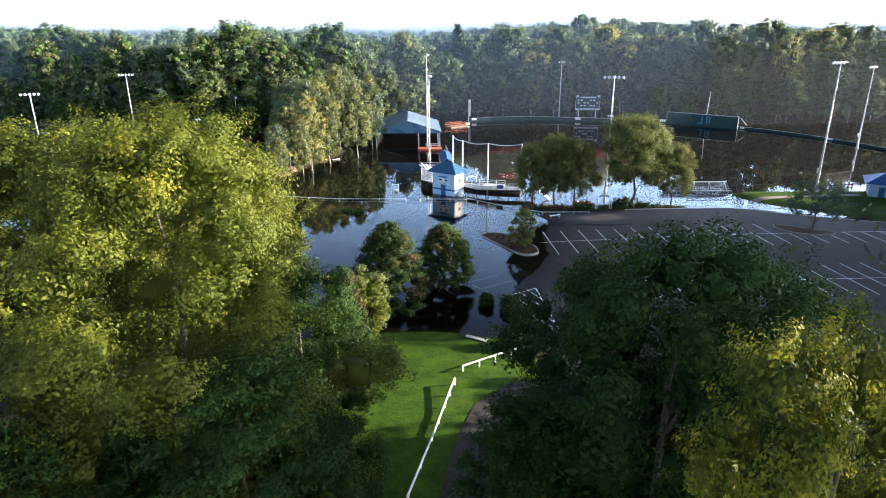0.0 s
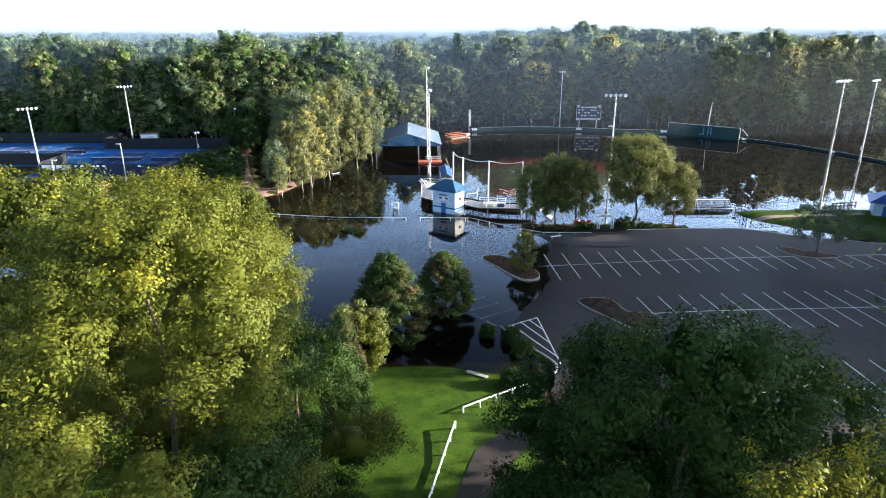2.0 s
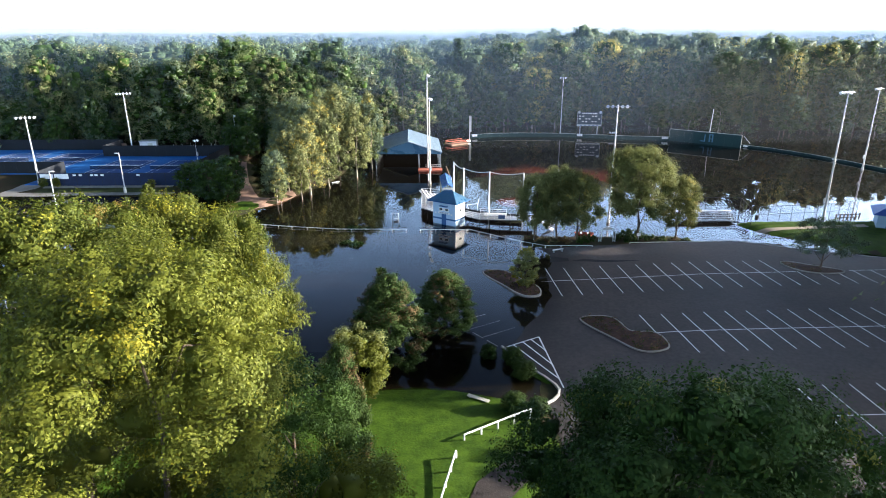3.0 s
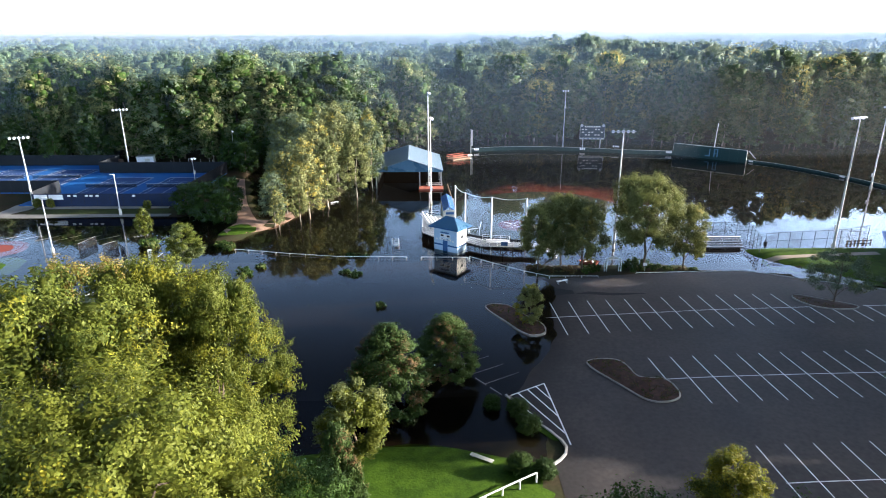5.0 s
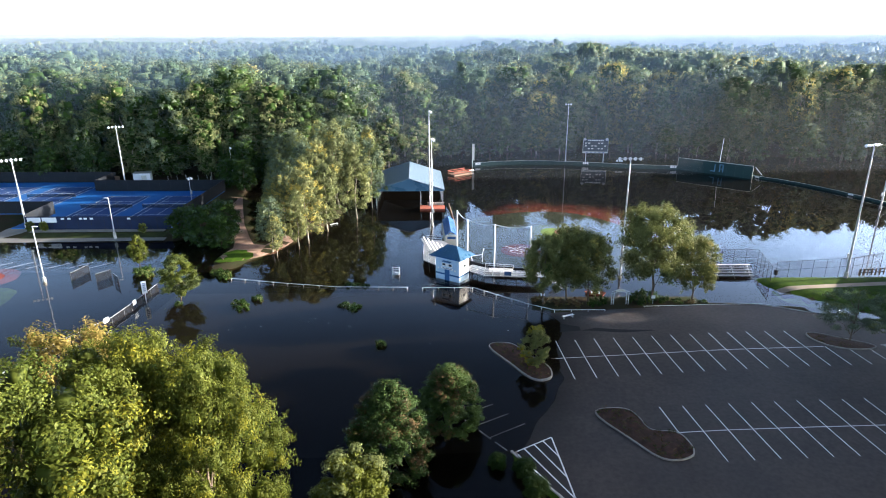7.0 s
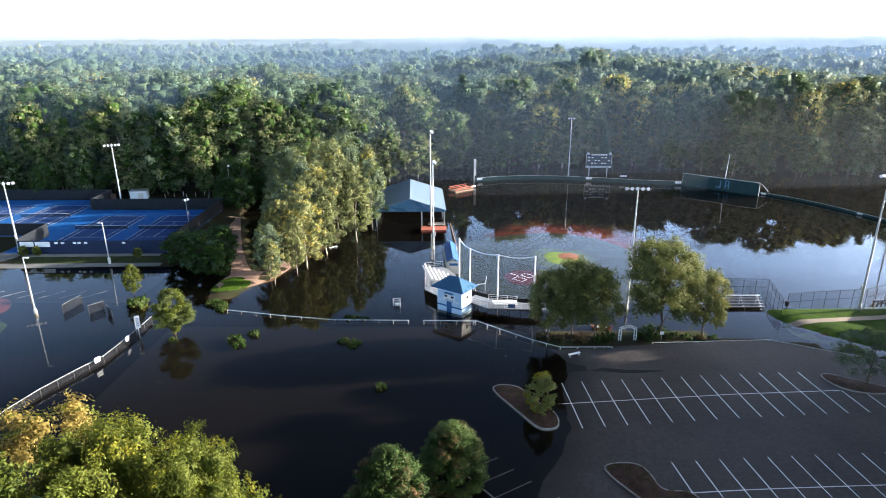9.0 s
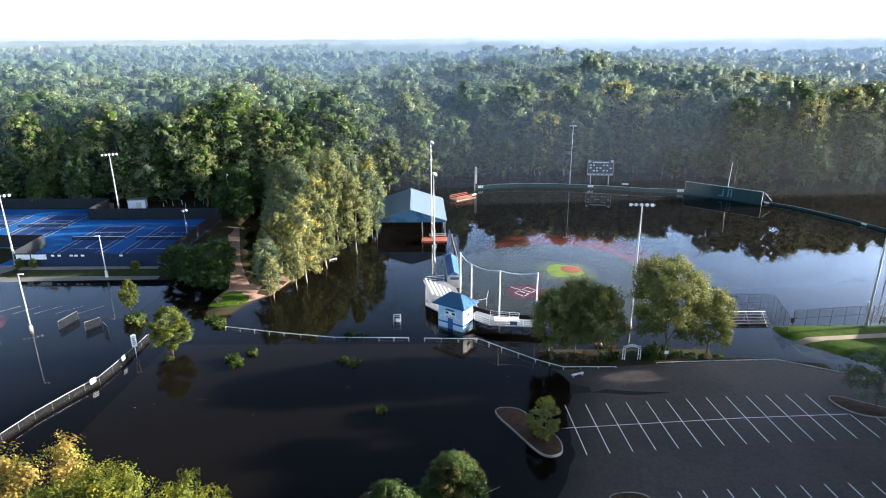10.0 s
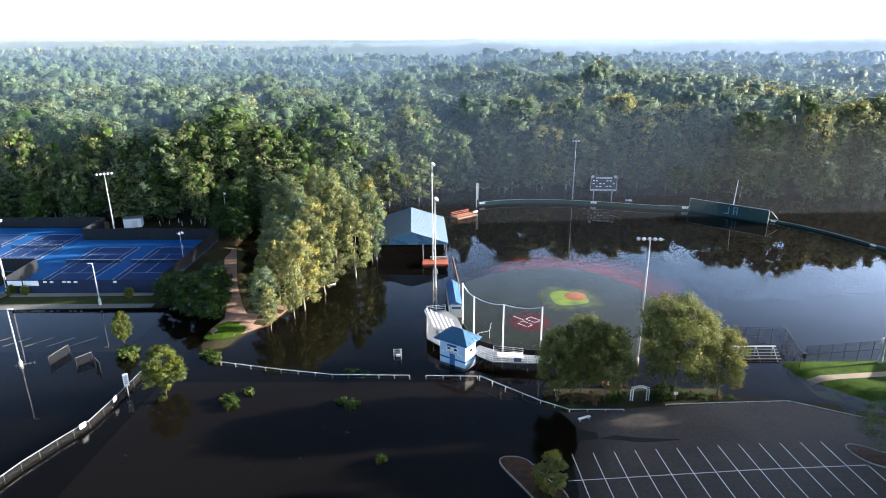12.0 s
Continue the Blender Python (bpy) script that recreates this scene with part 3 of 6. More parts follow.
small_y.plant(22.2, 46.6, 5.6, "small yellow-green tree beside the parking lot", turn=40, wide=1.15)

lot_gold = Kind(35, 13, 5.0, 3.7, 56, 13000, 0.13, [LOT_LEAF, WOOD_YELLOW], (0.78, 0.22), big=(0.2, 0.34), shoots=12, core=0.3, lump=0.35, spread=0.18)
lot_tree = Kind(31, 13, 5.0, 3.7, 62, 16000, 0.12, [LOT_LEAF, LEAF_DEEP], (0.92, 0.08), big=(0.2, 0.32), shoots=14, core=0.4, lump=0.2)
for kind, x, y, h, w in ((lot_tree, 15.3, 102.0, 11.2, 0.85), (lot_tree, 19.3, 104.0, 12.2, 0.9), (lot_gold, 22.4, 102.4, 11.5, 0.9), (lot_tree, 32.5, 103.0, 15.6, 0.95), (lot_gold, 39.3, 103.2, 10.8, 0.9)):
    kind.plant(x, y, h, "green street tree in a planted strip beside the lot" if kind is lot_tree else "street tree with some yellow leaves in a planted strip", group="trees along the lot", wide=w)
young = Kind(32, 8.5, 2.5, 1.6, 40, 8000, 0.1, [LEAF, LEAF_OLIVE], (0.6, 0.4), "tall", rad=0.09, big=(0.2, 0.36), shoots=12, core=0.35)
young.plant(-43.9, 104.7, 8.4, "young green tree standing in flood water", wide=1.3)
young.plant(-58.2, 121.0, 6.6, "young yellowing tree standing in flood water", wide=0.8)
bushy = Kind(33, 6.0, 1.9, 0.4, 36, 7000, 0.085, [LEAF_OLIVE, LEAF_YELLOW], (0.75, 0.25), "tall", rad=0.07, big=(0.2, 0.36), shoots=10, rough=0.3, core=0.35)
bushy.plant(11.2, 82.6, 5.9, "young pale green tree on a mulched island", turn=10, wide=1.0)
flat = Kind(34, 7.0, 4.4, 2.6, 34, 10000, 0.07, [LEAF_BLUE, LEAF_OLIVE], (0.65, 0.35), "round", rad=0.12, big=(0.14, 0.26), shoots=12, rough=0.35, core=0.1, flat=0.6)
flat.plant(55.4, 88.3, 7.4, "thin spreading grey-green tree on a mulched island", turn=0)

# the grove on the spit
pick_wide = random.Random(8)
grove = [Kind(41, 19, 4.0, 4.0, 50, 4600, 0.2, [WOOD_OLIVE, WOOD_YELLOW], (0.8, 0.2), "tall", PALEBARK, 0.17, big=(0.2, 0.38), rough=0.3, core=0.35, lump=0.45),
         Kind(42, 19, 3.8, 3.5, 50, 4600, 0.2, [WOOD_OLIVE, LEAF_OLIVE], (0.6, 0.4), "egg", PALEBARK, 0.16, big=(0.2, 0.38), rough=0.3, core=0.35, lump=0.45),
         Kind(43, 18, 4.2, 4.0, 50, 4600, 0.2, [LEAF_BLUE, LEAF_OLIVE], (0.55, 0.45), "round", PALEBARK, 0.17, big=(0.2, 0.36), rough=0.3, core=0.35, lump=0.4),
         Kind(45, 17, 3.8, 3.5, 46, 4600, 0.2, [WOOD_OLIVE, WOOD_YELLOW], (0.55, 0.45), "round", PALEBARK, 0.15, big=(0.2, 0.38), rough=0.3, core=0.35, lump=0.4)]
SHORE = [(-33.6, 126.5, 9, 0), (-35.1, 128.8, 11, 2), (-30.4, 131.8, 12.5, 1), (-29.2, 135.4, 14.5, 3), (-34.4, 136.6, 13.5, 3), (-31, 141.6, 16.5, 0), (-26.6, 143.8, 15.5, 1), (-35.5, 147.6, 15.5, 2),
         (-29.6, 150.5, 18.6, 0), (-21.4, 153.2, 18.4, 1), (-33.4, 157.4, 17, 2), (-27, 161.2, 20.5, 0), (-18.8, 163, 17.6, 2), (-29.4, 170, 20.5, 1), (-36.3, 165, 17, 2), (-20.4, 173, 19.5, 0)]
INLAND = [(-33.4, 178, 18.5, 2), (-40.5, 152, 11.5, 2), (-41.5, 161, 13.5, 2), (-40, 171, 15, 1), (-45, 175, 14, 2), (-42, 183, 16.5, 2), (-36.5, 188, 18, 0), (-48, 187, 15, 2), (-29, 188, 20, 2), (-38.9, 143.5, 10.5, 0)]
for x, y, h, k in SHORE + INLAND:
    grove[k].plant(x, y, h, ("slender pale green tree with pale trunk at the water's edge", "slender pointed tree with pale trunk at the water's edge", "slender grey-green tree with pale trunk at the water's edge", "slender golden tree with pale trunk at the water's edge")[k], group="grove on the spit", wide=pick_wide.uniform(0.85, 1.15))
# shade is put into the dark leaves; the rear trees fill shaded ground
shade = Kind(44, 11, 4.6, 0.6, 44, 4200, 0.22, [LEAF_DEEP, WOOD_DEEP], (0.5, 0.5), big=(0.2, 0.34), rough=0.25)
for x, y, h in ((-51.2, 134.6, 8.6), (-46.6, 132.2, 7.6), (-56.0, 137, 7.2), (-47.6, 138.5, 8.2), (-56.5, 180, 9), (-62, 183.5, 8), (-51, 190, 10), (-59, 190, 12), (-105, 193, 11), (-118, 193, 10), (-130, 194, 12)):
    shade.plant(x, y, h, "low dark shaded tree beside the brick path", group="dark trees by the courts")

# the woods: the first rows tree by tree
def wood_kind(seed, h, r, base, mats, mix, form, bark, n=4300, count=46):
    # the darker inner leaf puts the shade between boughs into the colour
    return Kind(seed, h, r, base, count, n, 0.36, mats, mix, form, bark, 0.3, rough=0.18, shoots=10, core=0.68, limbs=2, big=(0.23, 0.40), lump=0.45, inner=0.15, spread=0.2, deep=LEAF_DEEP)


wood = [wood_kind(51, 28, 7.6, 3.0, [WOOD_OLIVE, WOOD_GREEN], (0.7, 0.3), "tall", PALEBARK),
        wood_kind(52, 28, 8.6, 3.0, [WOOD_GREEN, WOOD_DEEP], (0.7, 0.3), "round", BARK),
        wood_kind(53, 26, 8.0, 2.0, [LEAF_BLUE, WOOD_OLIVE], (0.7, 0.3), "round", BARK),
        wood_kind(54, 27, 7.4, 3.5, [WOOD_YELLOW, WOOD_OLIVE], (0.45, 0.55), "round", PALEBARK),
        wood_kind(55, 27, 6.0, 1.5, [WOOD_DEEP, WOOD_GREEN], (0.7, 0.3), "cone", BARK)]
shade_caster = wood_kind(52, 28, 8.6, 3.0, [WOOD_GREEN, WOOD_DEEP], (0.65, 0.35), "round", BARK, 700, 30)
pick = random.Random(5)
LABELS = ["tall olive-green woodland tree at the edge of the flood", "broad green woodland tree at the edge of the flood", "grey-green woodland tree at the edge of the flood", "yellow woodland tree at the edge of the flood, sunlight put into its leaf colour", "dark conical woodland tree at the edge of the flood"]
row_trees = []
for row in range(3):
    x = -215.0 + row * 3
    while x < 230:
        e = forest_edge(x)
        # yellower kinds rightwards, bluer leftwards: sunlight and haze put into leaf colour
        k = pick.choices(range(5), (2.2, 3, 2.2, 0.5, 0.9) if row == 0 else (4.8, 2.0, 3.0, 4.4, 0.4) if x > 10 else (2.8, 3.4, 3.6, 1.5, 1.2))[0]
        y = e + (1.5, 8, 18)[row] + pick.uniform(-4, 4)
        h = (pick.uniform(9, 18), pick.uniform(20, 29), pick.uniform(24, 33))[row]
        if math.hypot(x, y - 20) < 420:
            row_trees.append((k, x, y, h, pick.uniform(0.85, 1.3)))
        x += pick.uniform(7.5, 13)
for k, x, y, h, w in row_trees:
    wood[k].plant(x, y, h, LABELS[k], group="first rows of the woods", wide=w * (1.3 if h < 15 else 1))
# unseen trees beside the lot, added and sized so that their shade lies on it
for i in range(32):
    x, y = 88 + (i % 4) * 8 + pick.uniform(-1.5, 1.5), 57 + (i // 4) * 6.6 + pick.uniform(-1.5, 1.5)
    shade_caster.plant(x, y, pick.uniform(25, 28) - (7 if y < 72 else 0), LABELS[1].replace("edge of the flood", "edge of the lot"), group="woods beside the lot", wide=1.25)

for x, y, h in ((82, 73, 22), (81, 80, 26), (83, 87, 26)):
    shade_caster.plant(x, y, h, LABELS[1].replace("edge of the flood", "edge of the lot"), group="woods beside the lot", wide=1.2)
# more unseen trees, raised until their shade covers the near crowns
for x, y, h in ((39, 33, 31), (41, 26, 32), (43, 36, 31), (51, 29, 34), (52, 37, 32), (60, 33, 36), (70, 36, 36)):
    shade_caster.plant(x, y, h, LABELS[1].replace("edge of the flood", "edge of the lot"), group="woods beside the lot", wide=1.2)


def far_woods(seed):
    """The woods behind, out to the horizon: crowns of blades, with fewer blades at a distance."""
    rng = np.random.default_rng(seed)
    vs, fs, ids, off = [], [], [], 0
    # from, to, gap across, gap in depth, blades, their size, masses of a crown
    zones = ((240, 430, 12.5, 12.5, 380, 0.52, 9), (430, 800, 15.5, 17.0, 150, 0.68, 5), (800, 1700, 17, 36, 30, 1.0, 3), (1700, 4400, 17, 120, 0, 0, 0))
    for r0, r1, gap, deep, n, leaf, m in zones:
        y = 200.0 if r0 < 300 else r0 * 0.72
        while y < r1:
            half = min(y * 0.80 + 40, r1)
            for x in np.arange(-half, half, gap):
                px, py = x + rng.uniform(-0.4, 0.4) * gap, y + rng.uniform(-0.4, 0.4) * deep
                rr = math.hypot(px, py)
                if not r0 <= rr < r1 or py < forest_edge(px) + 26:
                    continue
                h = rng.uniform(18, 30) + 6 * noise.noise((px * 0.02, py * 0.02, 7.0))
                cr = rng.uniform(5.5, 10.5) * (1.0 if r0 < 400 else 1.25)
                top = np.array([px, py, ground_z(px, py) + h - cr])
                which = rng.choice(5, p=[0.25, 0.28, 0.27, 0.04, 0.16])
                body = masses(rng, np.array([[0, 0, -0.15 * cr, cr * (0.78 if m else 0.95)]]), 1.0, 0.14)
                sets = [body]
                if r0 < 400:
                    sets.append(masses(rng, np.array([[0, 0, -0.45 * (h - cr), cr * 1.05], [rng.uniform(-3, 3), rng.uniform(-3, 3), -0.85 * (h - cr), cr]]), 1.0, 0.16))
                if m:
                    # a domed crown: smaller masses over a half ball, round one large mass
                    a, up = np.arange(m) * 2.39996 + rng.uniform(0, 6), np.linspace(0.85, -0.25, m)
                    ring = np.sqrt(1 - up ** 2) * rng.uniform(0.85, 1.15, m)
                    sub = np.stack([np.cos(a) * ring, np.sin(a) * ring, up * rng.uniform(0.6, 0.85, m)], 1) * cr * 0.78
                    sr = cr * rng.uniform(0.34, 0.52, m)
                    sets.append(masses(rng, np.concatenate([sub, sr[:, None]], 1), 0.75, 0.2, CUBE))
                    k = rng.integers(0, m, n)
                    d = rng.normal(size=(n, 3))
                    d[:, 2] = np.abs(d[:, 2]) - 0.3
                    d /= np.linalg.norm(d, axis=1, keepdims=True)
                    sets.append(cards(rng, sub[k] + d * (sr[k] * rng.normal(0.98, 0.13, n))[:, None], d + rng.normal(size=(n, 3)) * 0.45, leaf * rng.uniform(0.6, 1.2, n)))
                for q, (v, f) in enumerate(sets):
                    # inner masses take the darkest leaf, so that gaps look shaded
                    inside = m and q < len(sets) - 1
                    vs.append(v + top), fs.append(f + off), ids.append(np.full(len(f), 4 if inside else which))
                    off += len(v)
            y += deep
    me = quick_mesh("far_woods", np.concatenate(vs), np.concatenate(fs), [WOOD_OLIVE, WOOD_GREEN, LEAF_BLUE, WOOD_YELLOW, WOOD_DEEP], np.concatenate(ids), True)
    return tagged(new("far_woods", me), "wide mixed woodland canopy reaching to the horizon", "woodland", kind="stuff")


woods = far_woods(61)


# ---- sheets standing in for haze ----
def haze_sheet_mat(dense, ends, low, tone):
    """Translucent sheet that stands in for haze: denser near the ground and to the right, with uneven drifts."""
    m = bpy.data.materials.new("haze_sheet")
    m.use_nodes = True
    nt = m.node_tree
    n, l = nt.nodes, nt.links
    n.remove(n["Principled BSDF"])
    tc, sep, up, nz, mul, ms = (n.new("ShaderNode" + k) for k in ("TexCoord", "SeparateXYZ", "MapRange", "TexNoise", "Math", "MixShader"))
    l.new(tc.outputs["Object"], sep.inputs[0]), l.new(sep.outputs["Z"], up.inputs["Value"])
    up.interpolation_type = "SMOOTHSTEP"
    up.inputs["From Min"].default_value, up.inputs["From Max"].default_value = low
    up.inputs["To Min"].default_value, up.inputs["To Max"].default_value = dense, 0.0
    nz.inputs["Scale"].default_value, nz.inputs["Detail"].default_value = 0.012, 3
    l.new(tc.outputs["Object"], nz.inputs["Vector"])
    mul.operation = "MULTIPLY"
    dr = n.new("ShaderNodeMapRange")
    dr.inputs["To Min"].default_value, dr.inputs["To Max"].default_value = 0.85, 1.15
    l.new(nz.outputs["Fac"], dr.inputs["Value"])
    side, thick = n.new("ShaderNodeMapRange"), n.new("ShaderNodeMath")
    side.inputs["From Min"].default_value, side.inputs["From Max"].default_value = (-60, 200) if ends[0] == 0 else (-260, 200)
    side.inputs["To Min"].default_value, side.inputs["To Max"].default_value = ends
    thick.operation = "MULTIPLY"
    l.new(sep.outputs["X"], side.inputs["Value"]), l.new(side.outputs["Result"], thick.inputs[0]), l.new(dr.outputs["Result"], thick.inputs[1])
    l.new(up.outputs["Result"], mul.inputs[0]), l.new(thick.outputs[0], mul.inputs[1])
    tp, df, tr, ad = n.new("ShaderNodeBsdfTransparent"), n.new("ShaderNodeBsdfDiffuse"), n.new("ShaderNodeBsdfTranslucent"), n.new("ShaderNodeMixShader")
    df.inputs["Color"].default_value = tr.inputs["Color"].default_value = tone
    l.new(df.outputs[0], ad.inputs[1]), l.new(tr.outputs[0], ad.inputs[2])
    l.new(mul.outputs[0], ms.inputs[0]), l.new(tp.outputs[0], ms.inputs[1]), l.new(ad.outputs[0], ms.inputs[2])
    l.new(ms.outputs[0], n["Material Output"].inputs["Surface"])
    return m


# Bluish, pale and warm tones put the haze's colour and glow into the sheets.
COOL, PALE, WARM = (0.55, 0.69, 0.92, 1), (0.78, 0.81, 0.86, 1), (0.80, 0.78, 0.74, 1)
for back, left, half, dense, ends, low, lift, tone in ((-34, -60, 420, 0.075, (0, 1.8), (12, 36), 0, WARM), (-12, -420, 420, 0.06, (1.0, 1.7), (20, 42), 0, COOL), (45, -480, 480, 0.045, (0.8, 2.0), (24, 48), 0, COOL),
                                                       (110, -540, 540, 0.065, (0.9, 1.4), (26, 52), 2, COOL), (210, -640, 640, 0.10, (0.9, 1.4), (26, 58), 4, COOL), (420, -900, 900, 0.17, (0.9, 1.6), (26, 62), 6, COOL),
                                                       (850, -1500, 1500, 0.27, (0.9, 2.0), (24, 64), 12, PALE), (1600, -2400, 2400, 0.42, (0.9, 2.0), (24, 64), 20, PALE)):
    # the sheets run along the sun's bearing; the first leans to catch its light
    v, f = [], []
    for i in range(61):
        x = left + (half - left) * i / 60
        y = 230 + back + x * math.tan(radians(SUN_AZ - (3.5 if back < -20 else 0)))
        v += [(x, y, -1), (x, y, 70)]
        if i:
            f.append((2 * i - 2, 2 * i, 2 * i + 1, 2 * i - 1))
    tagged(new("mist", quick_mesh("mist", v, f, [haze_sheet_mat(dense, ends, low, tone)])), "thin translucent sheet standing in for haze over the woods", "mist", kind="stuff").location.z = lift


def mesh_screen(name, col, solid):
    """Wire or netting, seen from afar: mostly open."""
    m = bpy.data.materials.new(name)
    m.use_nodes = True
    n, l = m.node_tree.nodes, m.node_tree.links
    tp, ms = n.new("ShaderNodeBsdfTransparent"), n.new("ShaderNodeMixShader")
    n["Principled BSDF"].inputs["Base Color"].default_value = (*col, 1)
    n["Principled BSDF"].inputs["Roughness"].default_value = 0.8
    n["Principled BSDF"].inputs["Specular IOR Level"].default_value = 0.1
    ms.inputs[0].default_value = solid
    l.new(tp.outputs[0], ms.inputs[1]), l.new(n["Principled BSDF"].outputs[0], ms.inputs[2])
    l.new(ms.outputs[0], n["Material Output"].inputs["Surface"])
    return m


CHAIN = mesh_screen("chain_link", (0.05, 0.05, 0.053), 0.22)
NETTING = mesh_screen("net", (0.05, 0.05, 0.05), 0.05)
GLASS = mat("window_glass", (0.02, 0.03, 0.04), 0.08, var=0.1, bump=0, spec=0.8)
LAMP = mat("lamp_glass", (0.75, 0.78, 0.80), 0.25, var=0.05, bump=0, spec=0.8)
WOOD = mat("weathered_wood", (0.20, 0.13, 0.085), 0.85, scale=0.7, fine=6, var=0.3)
REDBROWN = mat("brick_base", (0.34, 0.10, 0.06), 0.85, scale=0.8, fine=5, var=0.25)
CREAM = mat("cream_panel", (0.62, 0.60, 0.52), 0.7, scale=1, fine=6, var=0.12)
TEALTRIM = mat("pale_top_rail", (0.55, 0.58, 0.50), 0.6, scale=1, fine=6, var=0.1)
SIGNBLUE = mat("blue_sign", (0.05, 0.10, 0.22), 0.5, scale=1, fine=6, var=0.1)
BLACKPAD = mat("black_padding", (0.015, 0.016, 0.02), 0.7, scale=1.5, fine=5, var=0.2)


# ---- painted lines on the lot ----
def stripe(a, b, w=0.115, name="parking_line"):
    """A painted line that follows the ground."""
    ax, ay, bx, by = *a, *b
    L = math.hypot(bx - ax, by - ay)
    nx, ny = -(by - ay) / L * w / 2, (bx - ax) / L * w / 2
    k = max(1, math.ceil(L / 1.25))
    v, f = [], []
    for i in range(k + 1):
        x, y = ax + (bx - ax) * i / k, ay + (by - ay) * i / k
        z = lot_top(x, y) + 0.012
        v += [(x + nx, y + ny, z), (x - nx, y - ny, z)]
        if i:
            f.append((2 * i - 2, 2 * i - 1, 2 * i + 1, 2 * i))
    return part(name, quick_mesh(name, v, f, [PAINT]), None, asphalt)


def lot_top(x, y):
    """The lot's own surface, as its triangles lie."""
    s = 2.5
    x0, y0 = math.floor(x / s) * s, math.floor(y / s) * s
    u, v = (x - x0) / s, (y - y0) / s
    g = ground_z
    a, b, c, d = g(x0, y0), g(x0 + s, y0), g(x0, y0 + s), g(x0 + s, y0 + s)
    flat = a * (1 - u) * (1 - v) + b * u * (1 - v) + c * (1 - u) * v + d * u * v
    one, two = (a + (b - a) * u + (d - b) * v), (a + (d - c) * u + (c - a) * v)
    lo, hi = b + (c - b) * v + (a - b) * (1 - u - v), d + (c - d) * (1 - u) + (b - d) * (1 - v)
    return max(flat, one if u > v else two, lo if u + v < 1 else hi) + 0.03


for i in range(22):
    t, m, b = (15.15 + 2.742 * i, 89.9 + 0.15 * i), (15.45 + 2.75 * i, 84.9 + 0.155 * i), (15.8 + 2.76 * i, 79.5 + 0.19 * i)
    stripe(t if i < 13 else m, b)
stripe((13.7, 84.8), (51.0, 86.92))
stripe((59, 87.3), (75, 88.2))
for i in range(22):
    t, m, b = (24.1 + 2.69 * i, 72.8 + 0.15 * i), (24.55 + 2.7 * i, 67.9 + 0.13 * i), (24.95 + 2.71 * i, 62.85 + 0.15 * i)
    stripe(t, b if i else m)
stripe((22.6, 67.8), (82, 70.6))
for i in range(18):
    stripe((28.8 + 2.74 * i, 55.8 + 0.15 * i), (29.4 + 2.74 * i, 45.6 + 0.15 * i))
stripe((28.9, 50.7), (80, 53.4))
for i in range(5):
    stripe((4.3 - 1.72 * i, 67.8 + 2.0 * i), (8.4 - 1.62 * i, 70.2 + 2.05 * i))
for a, b in (((6.8, 65.2), (10.9, 67.6)), ((10.9, 67.6), (11.75, 56.6)), ((7.8, 65.7), (11.55, 58.4)), ((8.9, 66.4), (11.4, 61.2)), ((9.9, 67.0), (11.2, 64.2)), ((6.8, 65.2), (9.6, 60.3))):
    stripe(a, b, 0.16)
for i in range(3):
    ob = thing("wheel_stop", (2.3 + 1.55 * i, 70.2 - 2.0 * i, 0), "pale concrete wheel stop just under water", "wheel stop", "wheel stops", turn=-52)
    bm = bmesh.new()
    box(bm, (0, 0, lot_top(3, 69) + 0.1), (1.9, 0.18, 0.14), bevel=0.03)
    part("block", bm, KERB, ob)


# ---- kerbed islands ----
def ring_wall(bm, pts, w, z0, z1):
    """A kerb along a closed outline; its outer face on the outline."""
    n = len(pts)
    cx, cy = sum(p[0] for p in pts) / n, sum(p[1] for p in pts) / n
    inner = []
    for i in range(n):
        (ax, ay), (bx, by) = pts[i - 1], pts[(i + 1) % n]
        dx, dy = bx - ax, by - ay
        L = math.hypot(dx, dy)
        nx, ny = -dy / L, dx / L
        if (cx - pts[i][0]) * nx + (cy - pts[i][1]) * ny < 0:
            nx, ny = -nx, -ny
        inner.append((pts[i][0] + nx * w, pts[i][1] + ny * w))
    rows = []
    for ring, z in ((pts, z0), (pts, z1 - 0.03), ([(p[0] * 0.8 + q[0] * 0.2, p[1] * 0.8 + q[1] * 0.2) for p, q in zip(pts, inner)], z1), (inner, z1), (inner, z0)):
        rows.append([bm.verts.new((x, y, z + (ground_z(x, y) if z1 < 0.5 else 0))) for x, y in ring])
    for a, b in zip(rows, rows[1:]):
        for i in range(n):
            bm.faces.new((a[i], a[(i + 1) % n], b[(i + 1) % n], b[i]))
    return inner


def tufts(name, pts, n, leaf, mats, seed, parent, height=0.35):
    """Low plants scattered within an outline."""
    rng = np.random.default_rng(seed)
    xs, ys = [p[0] for p in pts], [p[1] for p in pts]
    c = []
    while len(c) < n:
        x, y = rng.uniform(min(xs), max(xs)), rng.uniform(min(ys), max(ys))
        inside = False
        for (ax, ay), (bx, by) in zip(pts, pts[1:] + pts[:1]):
            if (ay > y) != (by > y) and x < (bx - ax) * (y - ay) / (by - ay) + ax:
                inside = not inside
        if inside and noise.noise((x * 1.1, y * 1.1, seed)) > -0.1:
            c += [(x + rng.normal(0, 0.12), y + rng.normal(0, 0.12), ground_z(x, y) + 0.12 + rng.uniform(0, height)) for _ in range(12)]
    c = np.array(c)
    v, f = cards(rng, c, rng.normal(size=c.shape) + np.array([0, 0, 0.8]), leaf * rng.uniform(0.6, 1.3, len(c)))
    return tagged(part(name, quick_mesh(name, v, f, mats, rng.integers(0, len(mats), len(f))), None, parent), kind="stuff")


